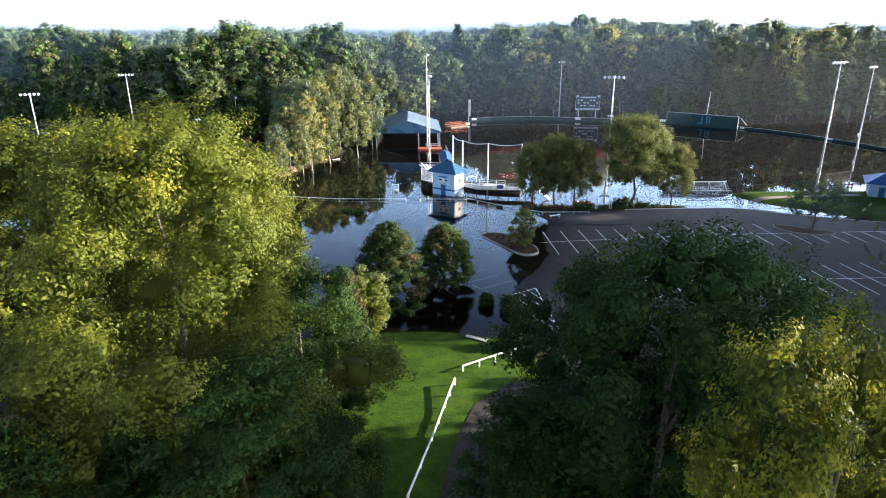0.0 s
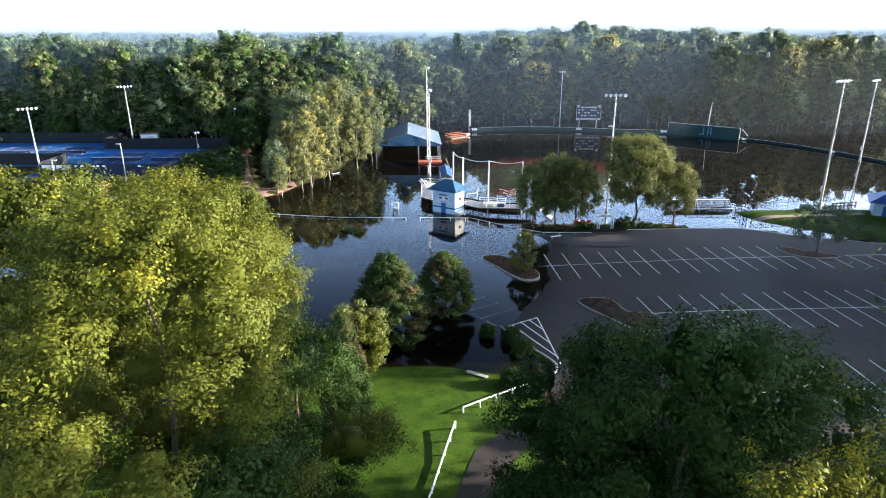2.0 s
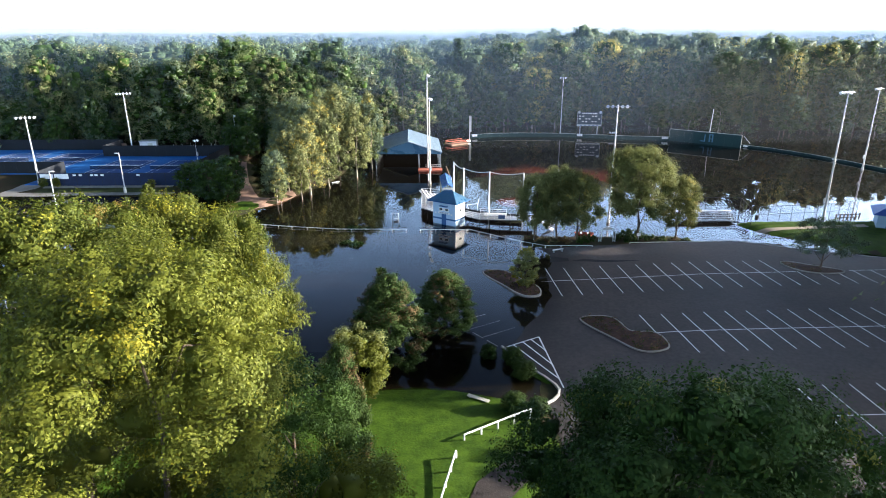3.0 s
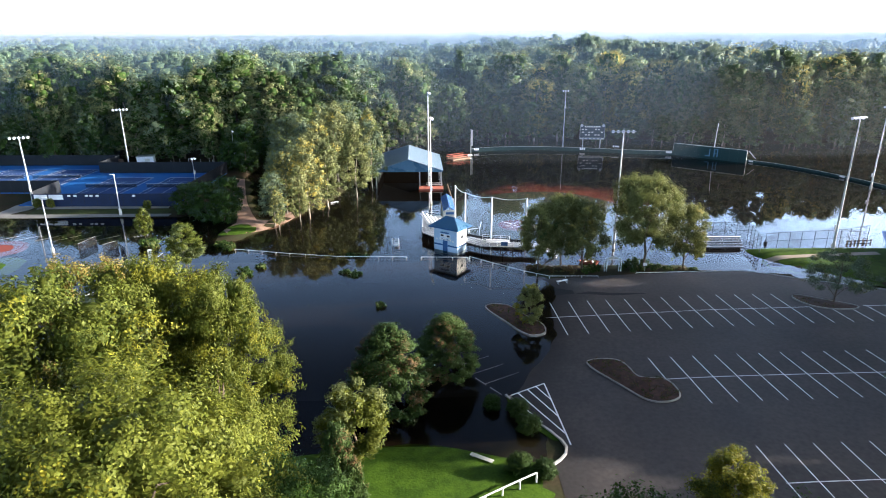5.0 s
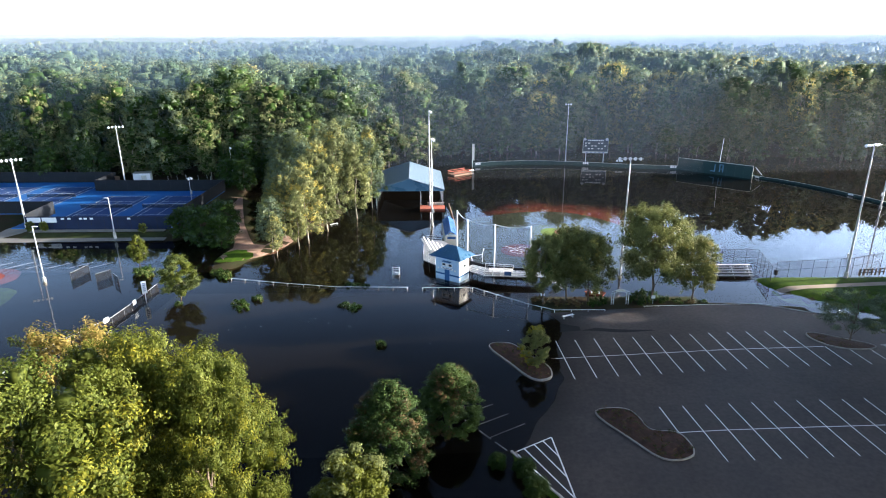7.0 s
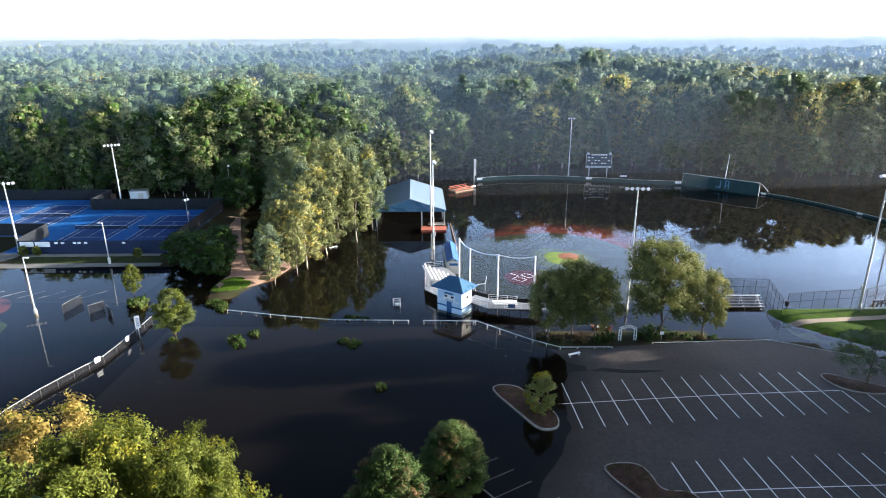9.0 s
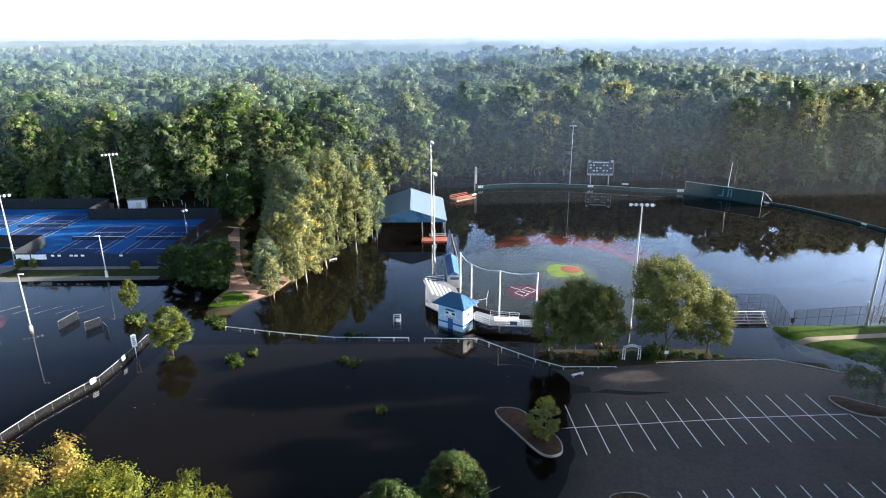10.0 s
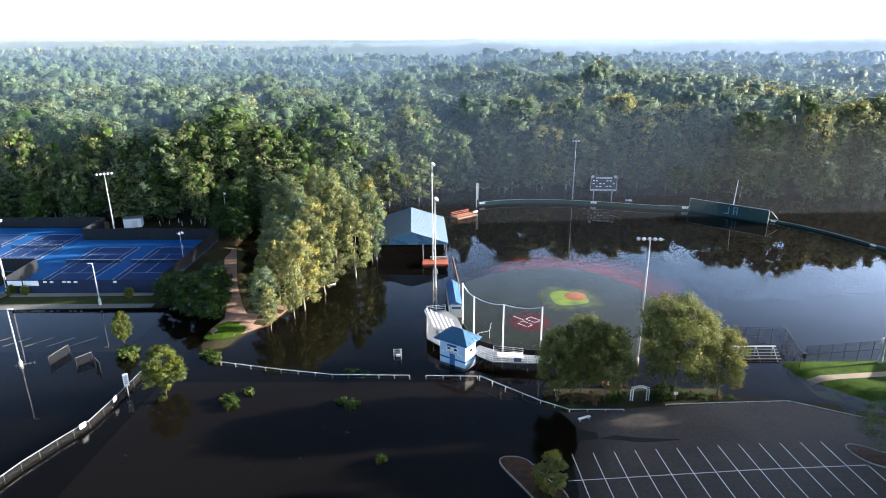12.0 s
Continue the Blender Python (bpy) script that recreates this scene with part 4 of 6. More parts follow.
def island(pts, label, seed, plants=500, lift=0.0):
    pts = smooth_ring(pts, 2)
    ob = thing("planting_island", (0, 0, lift), label, "planting island", "planting islands")
    bm = bmesh.new()
    inner = ring_wall(bm, pts, 0.16, -0.2, 0.17)
    part("kerb", bm, KERB, ob, "pale concrete kerb")
    bm = bmesh.new()
    cx, cy = sum(p[0] for p in inner) / len(inner), sum(p[1] for p in inner) / len(inner)
    c = None
    rings = []
    for k in (1.0, 0.75, 0.5, 0.25):
        rings.append([bm.verts.new((cx + (x - cx) * k, cy + (y - cy) * k, ground_z(cx + (x - cx) * k, cy + (y - cy) * k) + 0.1 + 0.16 * (1 - k) + 0.05 * noise.noise((x * k, y * k, seed)))) for x, y in inner])
    for a, b in zip(rings, rings[1:]):
        for i in range(len(inner)):
            bm.faces.new((a[i], a[(i + 1) % len(inner)], b[(i + 1) % len(inner)], b[i]))
    bm.faces.new(rings[-1])
    part("mulch", bm, MULCH, ob, "dark red-brown bark mulch")
    tufts("ground_cover", inner, plants * 2, 0.09, [RUST, LEAF_DEEP, RUST], seed, ob)
    return ob


island([(5.4, 88.1), (6.0, 89.6), (8.9, 89.3), (10.3, 87.0), (11.6, 84.5), (13.2, 82.6), (13.2, 79.8), (11.8, 78.9), (10.2, 79.4), (8.0, 83.6)], "kerbed mulch island at the water's edge with low plants", 1, 500, 0.17)
island([(16.1, 71.8), (17.4, 73.0), (20.5, 72.8), (21.3, 71.0), (21.6, 68.1), (24.8, 68.3), (25.3, 64.4), (23.6, 63.2), (21.2, 63.3), (19.3, 66.5)], "kerbed mulch island between the parking rows", 2, 700)
island([(50.2, 90.6), (51.8, 91.4), (54.5, 89.6), (58.4, 87.3), (57.6, 86.0), (54, 85.9), (51.2, 87.2)], "kerbed mulch island with a thin tree", 3, 120)
bm = bmesh.new()
K = [(6.4, 65.3), (7.7, 62.6), (9.0, 60.4), (10.1, 58.8), (11.0, 57.2), (11.25, 56.2), (11.0, 55.2), (10.4, 54.4), (9.7, 53.8)]
for (ax, ay), (bx, by) in zip(K, K[1:]):
    a, L = math.degrees(math.atan2(by - ay, bx - ax)), math.hypot(bx - ax, by - ay)
    box(bm, ((ax + bx) / 2, (ay + by) / 2, max(ground_z((ax + bx) / 2, (ay + by) / 2), -0.1) + 0.08), (L + 0.06, 0.24, 0.3), a, 0.03)
tagged(new("kerb", mesh_of("kerb", bm, CONC)), "pale concrete kerb curving round the lot's corner", "kerb", kind="structure")
sheet("verge", [(6.4, 65.3), (7.7, 62.6), (9.0, 60.4), (10.1, 58.8), (11.0, 57.2), (10.2, 57.3), (8.4, 59.6), (6.6, 62.8)], GRASS, "narrow grass verge inside the kerb", "verge", flat=0.07)


# ---- rails ----
def rail_run(pts, top, label, post=2.6, r=0.048, material=WHITE, base=-0.6, name="pipe_rail", group="white rails round the lot"):
    """A low rail: round posts and a round bar along a plan line."""
    ob = thing(name, (*pts[0], 0), label, "rail", group)
    at = lambda p, z: (p[0] - pts[0][0], p[1] - pts[0][1], z)
    for a, b in zip(pts, pts[1:]):
        bm = bmesh.new()
        rod(bm, at(a, top), at(b, top), r)
        part("bar", bm, material, ob)
        n = max(1, round(math.dist(a, b) / post))
        for i in range(n + (b == pts[-1])):
            q = (a[0] + (b[0] - a[0]) * i / n, a[1] + (b[1] - a[1]) * i / n)
            bm = bmesh.new()
            rod(bm, at(q, base), at(q, top), r * 1.1)
            part("post", bm, material, ob)
    return ob


rail_run([(-38.5, 113.7), (-27.9, 111.2), (-19.2, 109.6), (-6.9, 109.3)], 0.24, "long low white pipe rail half under flood water")
rail_run([(-4.3, 109.2), (3.9, 109.0)], 0.24, "short low white pipe rail half under flood water")
rail_run([(4.2, 108.8), (8.0, 105.6), (12.8, 101.7), (16.6, 99.4), (24.4, 99.4)], 0.45, "low white pipe rail along the lot's wet edge")
rail_run([(30.8, 100.5), (40.1, 101.0), (49.0, 101.4), (56.9, 97.4), (66, 93.4), (80, 89)], 0.55, "low white pipe rail along the far edge of the lot")
rail_run([(1.6, 47.4), (4.6, 49.3), (7.7, 51.2)], 1.28, "white timber rail on short posts on the lawn", 2.2, 0.075, WHITE, 0.3, "timber_rail", "rails on the lawn")
rail_run([(0.85, 44.8), (0.0, 41.0), (-0.9, 36.8), (-2.3, 31)], 1.62, "white timber rail on short posts beside the path", 2.4, 0.08, WHITE, 0.8, "timber_rail", "rails on the lawn")


def bench(x, y, z, turn, label, material=WHITE, L=2.0):
    ob = thing("bench", (x, y, z), label, "bench", "benches", turn=turn)
    for k in (-1, 0, 1):
        bm = bmesh.new()
        box(bm, (0, k * 0.16, 0.45), (L, 0.13, 0.05), bevel=0.01)
        part("slat", bm, material, ob)
    for k in (-1, 1):
        bm = bmesh.new()
        box(bm, (k * L * 0.38, 0, 0.2), (0.08, 0.4, 0.42), bevel=0.01)
        part("leg", bm, GALV, ob)
    return ob


bench(3.2, 54.6, -0.22, -30, "weathered pale bench at the edge of the flood", CREAM, 2.3)
bench(18.3, 97.3, 0.05, 24, "white metal bench on the asphalt")
bench(-26.0, 147.8, -0.25, 40, "white bench standing in water beside the grove")


# ---- floodlight poles ----
def flood_pole(x, y, h, lamps, turn, label, z=None, r=0.2):
    ob = thing("floodlight_pole", (x, y, ground_z(x, y) if z is None else z), label, "floodlight pole", "floodlight poles", turn=turn)
    g = ob.location.z
    bm = bmesh.new()
    rod(bm, (0, 0, -0.4), (0, 0, h - g), r, r * 0.42, 10)
    part("pole", bm, GALV, ob)
    bm = bmesh.new()
    rod(bm, (0, 0, 0), (0, 0, 1.1), r * 1.5, r * 1.4, 10)
    part("base_sleeve", bm, CONC, ob)
    if lamps > 1:
        bm = bmesh.new()
        rod(bm, (-lamps * 0.42, 0, h - g - 0.3), (lamps * 0.42, 0, h - g - 0.3), 0.06)
        part("crossarm", bm, GALV, ob)
    for i in range(lamps):
        bm = bmesh.new()
        q = (i - (lamps - 1) / 2) * 0.85
        rod(bm, (q, -0.1, h - g - 0.2), (q, -0.5, h - g - 0.45), 0.14, 0.28, 10)
        lamp = part("floodlight", bm, WHITE, ob)
        bm = bmesh.new()
        rod(bm, (q, -0.5, h - g - 0.45), (q, -0.54, h - g - 0.475), 0.25, 0.25, 10)
        part("lens", bm, LAMP, lamp)
    bm = bmesh.new()
    box(bm, (0, -r - 0.12, 4.0), (0.45, 0.24, 0.9), bevel=0.03)
    part("control_box", bm, GALV, ob)
    return ob


flood_pole(30.7, 114.2, 21.6, 5, 175, "tall galvanised floodlight pole rising from flooded ball field")
flood_pole(69.65, 112.4, 24.0, 4, 200, "tall galvanised floodlight pole beside the fence", r=0.22)
flood_pole(108.0, 160.5, 20.8, 4, 215, "tall galvanised floodlight pole behind the outfield fence", r=0.24)
flood_pole(-4.25, 163.0, 24.1, 3, 100, "tall slim floodlight pole beside the pavilion")
flood_pole(-3.35, 147.0, 19.9, 3, 100, "slim floodlight pole in flood water behind the dugout")
flood_pole(41.5, 224.6, 19.7, 3, 180, "grey floodlight pole behind the outfield fence")
flood_pole(-89.6, 180.0, 18.6, 5, 30, "tall floodlight pole behind the tennis courts", r=0.22)
flood_pole(-93.4, 142.6, 16.6, 5, 30, "tall floodlight pole before the tennis courts", r=0.24)
flood_pole(-63.3, 160.2, 8.6, 2, 60, "short lamp pole beside the tennis courts", r=0.1)
flood_pole(-62.0, 187.5, 11.5, 1, 60, "short lamp pole at the edge of the woods", r=0.1)


def area_lamp(x, y, h, label, turn=0):
    ob = thing("street_lamp", (x, y, ground_z(x, y)), label, "street lamp", "lamps by the small lot", turn=turn)
    g = ob.location.z
    bm = bmesh.new()
    rod(bm, (0, 0, 0), (0, 0, h - g), 0.13, 0.09, 10)
    part("pole", bm, GALV, ob)
    bm = bmesh.new()
    rod(bm, (0, 0, -0.2), (0, 0, 1.3), 0.3, 0.28, 12)
    part("footing", bm, CREAM, ob, "weathered concrete footing")
    bm = bmesh.new()
    box(bm, (0.45, 0, h - g), (0.95, 0.3, 0.14), bevel=0.03)
    part("lamp_head", bm, WHITE, ob)


area_lamp(-71.3, 112.9, 10.2, "pale lamp pole standing in flood water", 0)
area_lamp(-70.9, 136.9, 9.2, "pale lamp pole on the lawn before the courts", 180)


# ---- pavilion ----
def gable_roof(name, parent, xa, xb, y0, y1, ze, zr, material, seam=0.6, skew=0.0):
    """Two thick sloping roof planes with raised seams; the ridge runs along y."""
    xm = (xa + xb) / 2
    for s, xe in ((-1, xa), (1, xb)):
        bm = bmesh.new()
        lo = [(xe, y0, ze), (xm, y0, zr), (xm + skew, y1, zr), (xe + skew, y1, ze)]
        top = [bm.verts.new(p) for p in lo]
        bot = [bm.verts.new((p[0], p[1], p[2] - 0.12)) for p in lo]
        bm.faces.new(top), bm.faces.new(bot[::-1])
        for i in range(4):
            bm.faces.new((top[i], bot[i], bot[(i + 1) % 4], top[(i + 1) % 4]))
        slope = part("roof_slope", bm, material, parent)
        n = max(2, int((y1 - y0) / seam))
        for i in range(n + 1):
            y = y0 + (y1 - y0) * i / n
            k = skew * i / n
            bm = bmesh.new()
            rod(bm, (xe + k, y, ze + 0.02), (xm + k, y, zr + 0.02), 0.03, n=4)
            part("seam", bm, material, slope)
    bm = bmesh.new()
    rod(bm, (xm, y0, zr + 0.02), (xm + skew, y1, zr + 0.02), 0.08, n=6)
    part("ridge_cap", bm, material, parent)


pav = thing("pavilion", (0, 0, 0), "open-sided pavilion with blue metal gable roof, standing in water", "pavilion")
gable_roof("roof", pav, -18.4, -0.5, 164.2, 187.0, 4.3, 7.15, GLARE_ROOF, 1.1, -1.1)
for y, nm in ((164.35, "front_gable"), (186.7, "back_gable")):
    bm = bmesh.new()
    sh = -1.1 * (y > 180)
    q = [bm.verts.new((x + sh, y, z)) for x, z in ((-18.2, 4.15), (-9.45, 6.95), (-0.7, 4.15))]
    q += [bm.verts.new((v.co.x, y + 0.15, v.co.z)) for v in q]
    bm.faces.new(q[:3]), bm.faces.new(q[3:])
    for i in range(3):
        bm.faces.new((q[i], q[(i + 1) % 3], q[3 + (i + 1) % 3], q[3 + i]))
    part(nm, bm, BLUE_ROOF, pav)
    bm = bmesh.new()
    box(bm, (-9.45 + sh, y, 4.05), (17.6, 0.22, 0.3))
    part("beam", bm, BLUE_ROOF, pav)
for x in (-17.9, -6.6, -1.0):
    for y in (164.6, 172, 179.4, 186.4):
        bm = bmesh.new()
        box(bm, (x - 1.1 * (y - 164.6) / 22, y, 1.9), (0.22, 0.22, 5.0))
        part("post", bm, GALV, pav)
# dark sheets added at back and side for the shade beneath the roof
bm = bmesh.new()
box(bm, (-9.9, 186.3, 1.7), (16.5, 0.12, 4.6))
part("back_shade_sheet", bm, SCREEN, pav, "dark sheet along the back for the shade under the roof")
bm = bmesh.new()
box(bm, (-18.2, 175.5, 1.7), (0.12, 21, 4.6))
part("side_shade_sheet", bm, SCREEN, pav, "dark sheet along the side for the shade under the roof")
dk = thing("brick_landing", (-3.6, 161.6, 0), "low red-brown brick landing beside the pavilion, awash", "landing")
bm = bmesh.new()
box(bm, (0, 0, 0.0), (6.2, 3.4, 0.9), bevel=0.05)
part("plinth", bm, REDBROWN, dk)
for k in (0.45, 0.85):
    bm = bmesh.new()
    box(bm, (0.8, 1.5, 0.4 + k), (4.2, 0.1, 0.16))
    part("guard_board", bm, CREAM, dk)
wl = thing("bullpen_deck", (4.2, 203.0, 0), "small timber deck with rails beyond the pavilion", "deck", turn=38)
bm = bmesh.new()
box(bm, (0, 0, 0.2), (7, 3.4, 0.5), bevel=0.03)
part("platform", bm, WOOD, wl)
for k in (-1.6, 1.6):
    for z in (0.9, 1.4):
        bm = bmesh.new()
        box(bm, (0, k, z), (7, 0.1, 0.16))
        part("guard_board", bm, REDBROWN, wl)
bm = bmesh.new()
box(bm, (5.4, 0.6, 0.5), (1.6, 0.5, 0.5), bevel=0.05)
part("tarp_roll", bm, WHITE, wl)
wb = thing("dugout_wall", (0, 0, 0), "long low weathered wooden wall standing in water", "wall")
bm = bmesh.new()
box(bm, (1.2, 155.5, 0.15), (0.25, 19, 0.9), 4, bevel=0.03)
part("panel", bm, WOOD, wb)

# ---- dugout ----
dg = thing("dugout", (0, 0, 0), "small dugout with bright blue metal gable roof, flooded", "dugout")
gable_roof("roof", dg, -0.45, 2.05, 131.0, 142.2, 2.7, 3.5, mat("bright_blue_roof", (0.03, 0.10, 0.28), 0.45, scale=2, fine=4, var=0.1, spec=0.6), 0.6, -0.6)
bm = bmesh.new()
box(bm, (0.9, 131.4, 1.1), (2.1, 0.2, 3.0))
part("end_wall", bm, CREAM, dg)
bm = bmesh.new()
box(bm, (0.9, 131.28, 2.0), (1.7, 0.06, 0.5))
part("louvre", bm, HUT_NAVY, dg)
bm = bmesh.new()
box(bm, (-0.6, 136.6, 1.1), (0.2, 10.6, 3.0), 3)
part("back_wall", bm, CREAM, dg)
for y in (132, 137, 141.6):
    bm = bmesh.new()
    rod(bm, (1.8, y, -0.5), (1.7, y, 2.7), 0.07)
    part("post", bm, GALV, dg)
rk = thing("batting_tunnel", (-2.2, 138.5, 0), "dark steel batting tunnel standing in water", "batting tunnel")
for x in (-1.2, 1.0):
    for y in (-4, 0, 4):
        bm = bmesh.new()
        rod(bm, (x, y, -0.5), (x, y, 1.9), 0.05)
        part("post", bm, DARK, rk)
for x in (-1.2, 1.0):
    for z in (1.0, 1.9):
        bm = bmesh.new()
        rod(bm, (x, -4, z), (x, 4, z), 0.05)
        part("rail", bm, DARK, rk)

# ---- the hut ----
hut = thing("press_box_hut", (0.85, 114.3, 0), "small pale blue and white two-storey hut with blue hip roof", "hut", turn=-34.3)
HW, HD, HE = 5.0, 3.1, 4.45


def wall_panel(name, x0, x1, y0, y1, z0, z1, material, label=""):
    bm = bmesh.new()
    box(bm, ((x0 + x1) / 2, (y0 + y1) / 2, (z0 + z1) / 2), (x1 - x0, y1 - y0, z1 - z0))
    return part(name, bm, material, hut, label)


# upper front and left walls stay blue: their shade is mixed into it
for z0, z1, mf, ms in ((-0.6, 0.95, HUT_BLUE, HUT_BLUE), (0.95, 1.25, HUT_NAVY, HUT_NAVY), (1.25, HE, HUT_BLUE, HUT_WHITE)):
    wall_panel("front_wall", -HW / 2, HW / 2, -HD / 2, -HD / 2 + 0.2, z0, z1, mf)
    wall_panel("back_wall", -HW / 2, HW / 2, HD / 2 - 0.2, HD / 2, z0, z1, ms)
    wall_panel("side_wall", HW / 2 - 0.2, HW / 2 + 0.004, -HD / 2 + 0.004, HD / 2 - 0.004, z0, z1, ms)
    wall_panel("side_wall", -HW / 2 - 0.004, -HW / 2 + 0.2, -HD / 2 + 0.004, HD / 2 - 0.004, z0, z1, mf)
dr = wall_panel("door", -0.55, 0.45, -HD / 2 - 0.05, -HD / 2, -0.4, 2.0, HUT_NAVY, "navy blue door")
wd = wall_panel("window", -1.15, 1.05, -HD / 2 - 0.04, -HD / 2, 2.55, 3.15, HUT_WHITE)
for x in (-0.95, 0.35):
    bm = bmesh.new()
    box(bm, (x + 0.25, -HD / 2 - 0.05, 2.9), (0.6, 0.04, 0.34))
    part("pane", bm, GLASS, wd)
wall_panel("name_board", -1.3, 1.2, -HD / 2 - 0.05, -HD / 2, 2.05, 2.4, HUT_WHITE, "white board with unreadable writing")
for z in (2.16, 2.28):
    wall_panel("writing_bar", -1.0, 0.9, -HD / 2 - 0.06, -HD / 2 - 0.048, z - 0.03, z + 0.03, HUT_NAVY)
wall_panel("awning", -0.9, 0.8, -HD / 2 - 0.35, -HD / 2, 3.45, 3.6, HUT_NAVY)
for x in (-1.9, 1.6):
    wall_panel("vent", x - 0.15, x + 0.15, -HD / 2 - 0.03, -HD / 2, 1.9, 2.2, HUT_WHITE)
wall_panel("side_window", HW / 2 + 0.004, HW / 2 + 0.04, -0.3, 0.5, 2.5, 3.0, GLASS)
wall_panel("meter_box", HW / 2 + 0.004, HW / 2 + 0.12, -0.1, 0.25, 1.5, 1.95, GALV)
bm = bmesh.new()
o, r = 0.75, 6.15
q = [bm.verts.new(p) for p in ((-HW / 2 - o, -HD / 2 - o, HE), (HW / 2 + o, -HD / 2 - o, HE), (HW / 2 + o, HD / 2 + o, HE), (-HW / 2 - o, HD / 2 + o, HE), (-0.95, 0, r), (0.95, 0, r))]
for f in ((0, 1, 5, 4), (1, 2, 5), (2, 3, 4, 5), (3, 0, 4), (3, 2, 1, 0)):
    bm.faces.new([q[i] for i in f])
rf = part("roof", bm, BLUE_ROOF, hut, "blue standing-seam metal hip roof")
for i in range(11):
    x = -HW / 2 - o + (HW + 2 * o) * i / 10
    t = 1 - abs(x) / (HW / 2 + o)
    xe = min(max(x, -0.95), 0.95)
    k = (HW / 2 + o - abs(x)) / (HW / 2 + o - 0.95)
    k = min(k, 1)
    for s in (-1, 1):
        bm = bmesh.new()
        rod(bm, (x, s * (HD / 2 + o), HE + 0.02), (x, s * (HD / 2 + o) * (1 - k), HE + (r - HE) * k + 0.02), 0.03, n=4)
        part("seam", bm, BLUE_ROOF, rf)
for i in range(7):
    y = -HD / 2 - o + (HD + 2 * o) * i / 6
    k = 1 - abs(y) / (HD / 2 + o)
    for s in (-1, 1):
        bm = bmesh.new()
        rod(bm, (s * (HW / 2 + o), y, HE + 0.02), (s * ((HW / 2 + o) + (0.95 - HW / 2 - o) * k), y, HE + (r - HE) * k + 0.02), 0.03, n=4)
        part("seam", bm, BLUE_ROOF, rf)
bm = bmesh.new()
for a, b in (((-HW / 2 - o, -HD / 2 - o), (HW / 2 + o, -HD / 2 - o)), ((HW / 2 + o, -HD / 2 - o), (HW / 2 + o, HD / 2 + o)), ((HW / 2 + o, HD / 2 + o), (-HW / 2 - o, HD / 2 + o)), ((-HW / 2 - o, HD / 2 + o), (-HW / 2 - o, -HD / 2 - o))):
    rod(bm, (*a, HE - 0.06), (*b, HE - 0.06), 0.09, n=4)
part("fascia", bm, HUT_NAVY, hut)

# ---- grandstand decks ----
# Aluminium darkened: the shadow on the decks is put into its colour.
ALU = mat("shaded_bleacher_aluminium", (0.30, 0.31, 0.32), 0.42, metal=0.35, scale=1.5, fine=6, var=0.1)


def deck(name, pts, label, z=1.5):
    ob = thing(name, (0, 0, 0), label, "grandstand deck", "grandstand decks")
    bm = bmesh.new()
    slab(bm, pts, z - 0.14, z)
    part("floor", bm, ALU, ob)
    n = len(pts)
    for i in range(n):
        (ax, ay), (bx, by) = pts[i], pts[(i + 1) % n]
        k = max(1, round(math.dist(pts[i], pts[(i + 1) % n]) / 1.8))
        for j in range(k):
            x, y = ax + (bx - ax) * j / k, ay + (by - ay) * j / k
            bm = bmesh.new()
            rod(bm, (x, y, -0.6), (x, y, z - 0.1), 0.05)
            part("support", bm, DARK, ob)
            x2, y2 = ax + (bx - ax) * (j + 1) / k, ay + (by - ay) * (j + 1) / k
            bm = bmesh.new()
            rod(bm, (x, y, -0.3), (x2, y2, z - 0.2), 0.03)
            part("brace", bm, DARK, ob)
    return ob


def guard(ob, pts, z, h=1.05, bars=3):
    for a, b in zip(pts, pts[1:]):
        n = max(1, round(math.dist(a, b) / 1.6))
        for i in range(n + 1):
            x, y = a[0] + (b[0] - a[0]) * i / n, a[1] + (b[1] - a[1]) * i / n
            bm = bmesh.new()
            rod(bm, (x, y, z), (x, y, z + h), 0.035)
            part("guard_post", bm, WHITE, ob)
        for k in range(bars):
            bm = bmesh.new()
            q = z + h * (k + 1) / bars
            rod(bm, (*a, q), (*b, q), 0.032)
            part("guard_rail", bm, WHITE, ob)
        bm = bmesh.new()
        v = [bm.verts.new(p) for p in ((*a, z + 0.08), (*b, z + 0.08), (*b, z + h - 0.05), (*a, z + h - 0.05))]
        bm.faces.new(v)
        part("mesh_infill", bm, CHAIN, ob)


west = deck("west_stand", [(-4.4, 119.6), (-2.2, 117.0), (0.6, 118.6), (2.2, 121.8), (1.1, 127.6), (-1.2, 131.6), (-4.7, 130.8)], "white aluminium grandstand deck on steel legs above the flood")
guard(west, [(-2.2, 117.0), (-4.4, 119.6), (-4.7, 130.8), (-1.2, 131.6)], 1.5)
for i in range(6):
    bm = bmesh.new()
    f = i / 5
    x, y = -3.9 + 4.2 * f, 125.0 - 1.2 * f
    box(bm, (x, y, 3.0 - 0.22 * i), (0.32, 8.2 - 0.5 * i, 0.06), 12, 0.01)
    row = part("seat_row", bm, WHITE, west)
    bm = bmesh.new()
    box(bm, (x - 0.35, y, 2.65 - 0.22 * i), (0.34, 8.2 - 0.5 * i, 0.05), 12)
    part("tread", bm, ALU, row)
    for k in (-3.2, 0, 3.2):
        bm = bmesh.new()
        rod(bm, (x + 0.2 * -k * 0.2, y + k, 1.5), (x - 0.2 * k * 0.2, y + k, 3.0 - 0.22 * i), 0.04)
        part("seat_leg", bm, GALV, row)
east = deck("east_stand", [(3.3, 115.4), (4.2, 113.4), (6.4, 111.4), (12.0, 110.9), (16.8, 110.6), (17.0, 113.0), (12.2, 113.6), (8.0, 114.6), (4.6, 117.0)], "white aluminium walkway deck on steel legs above the flood")
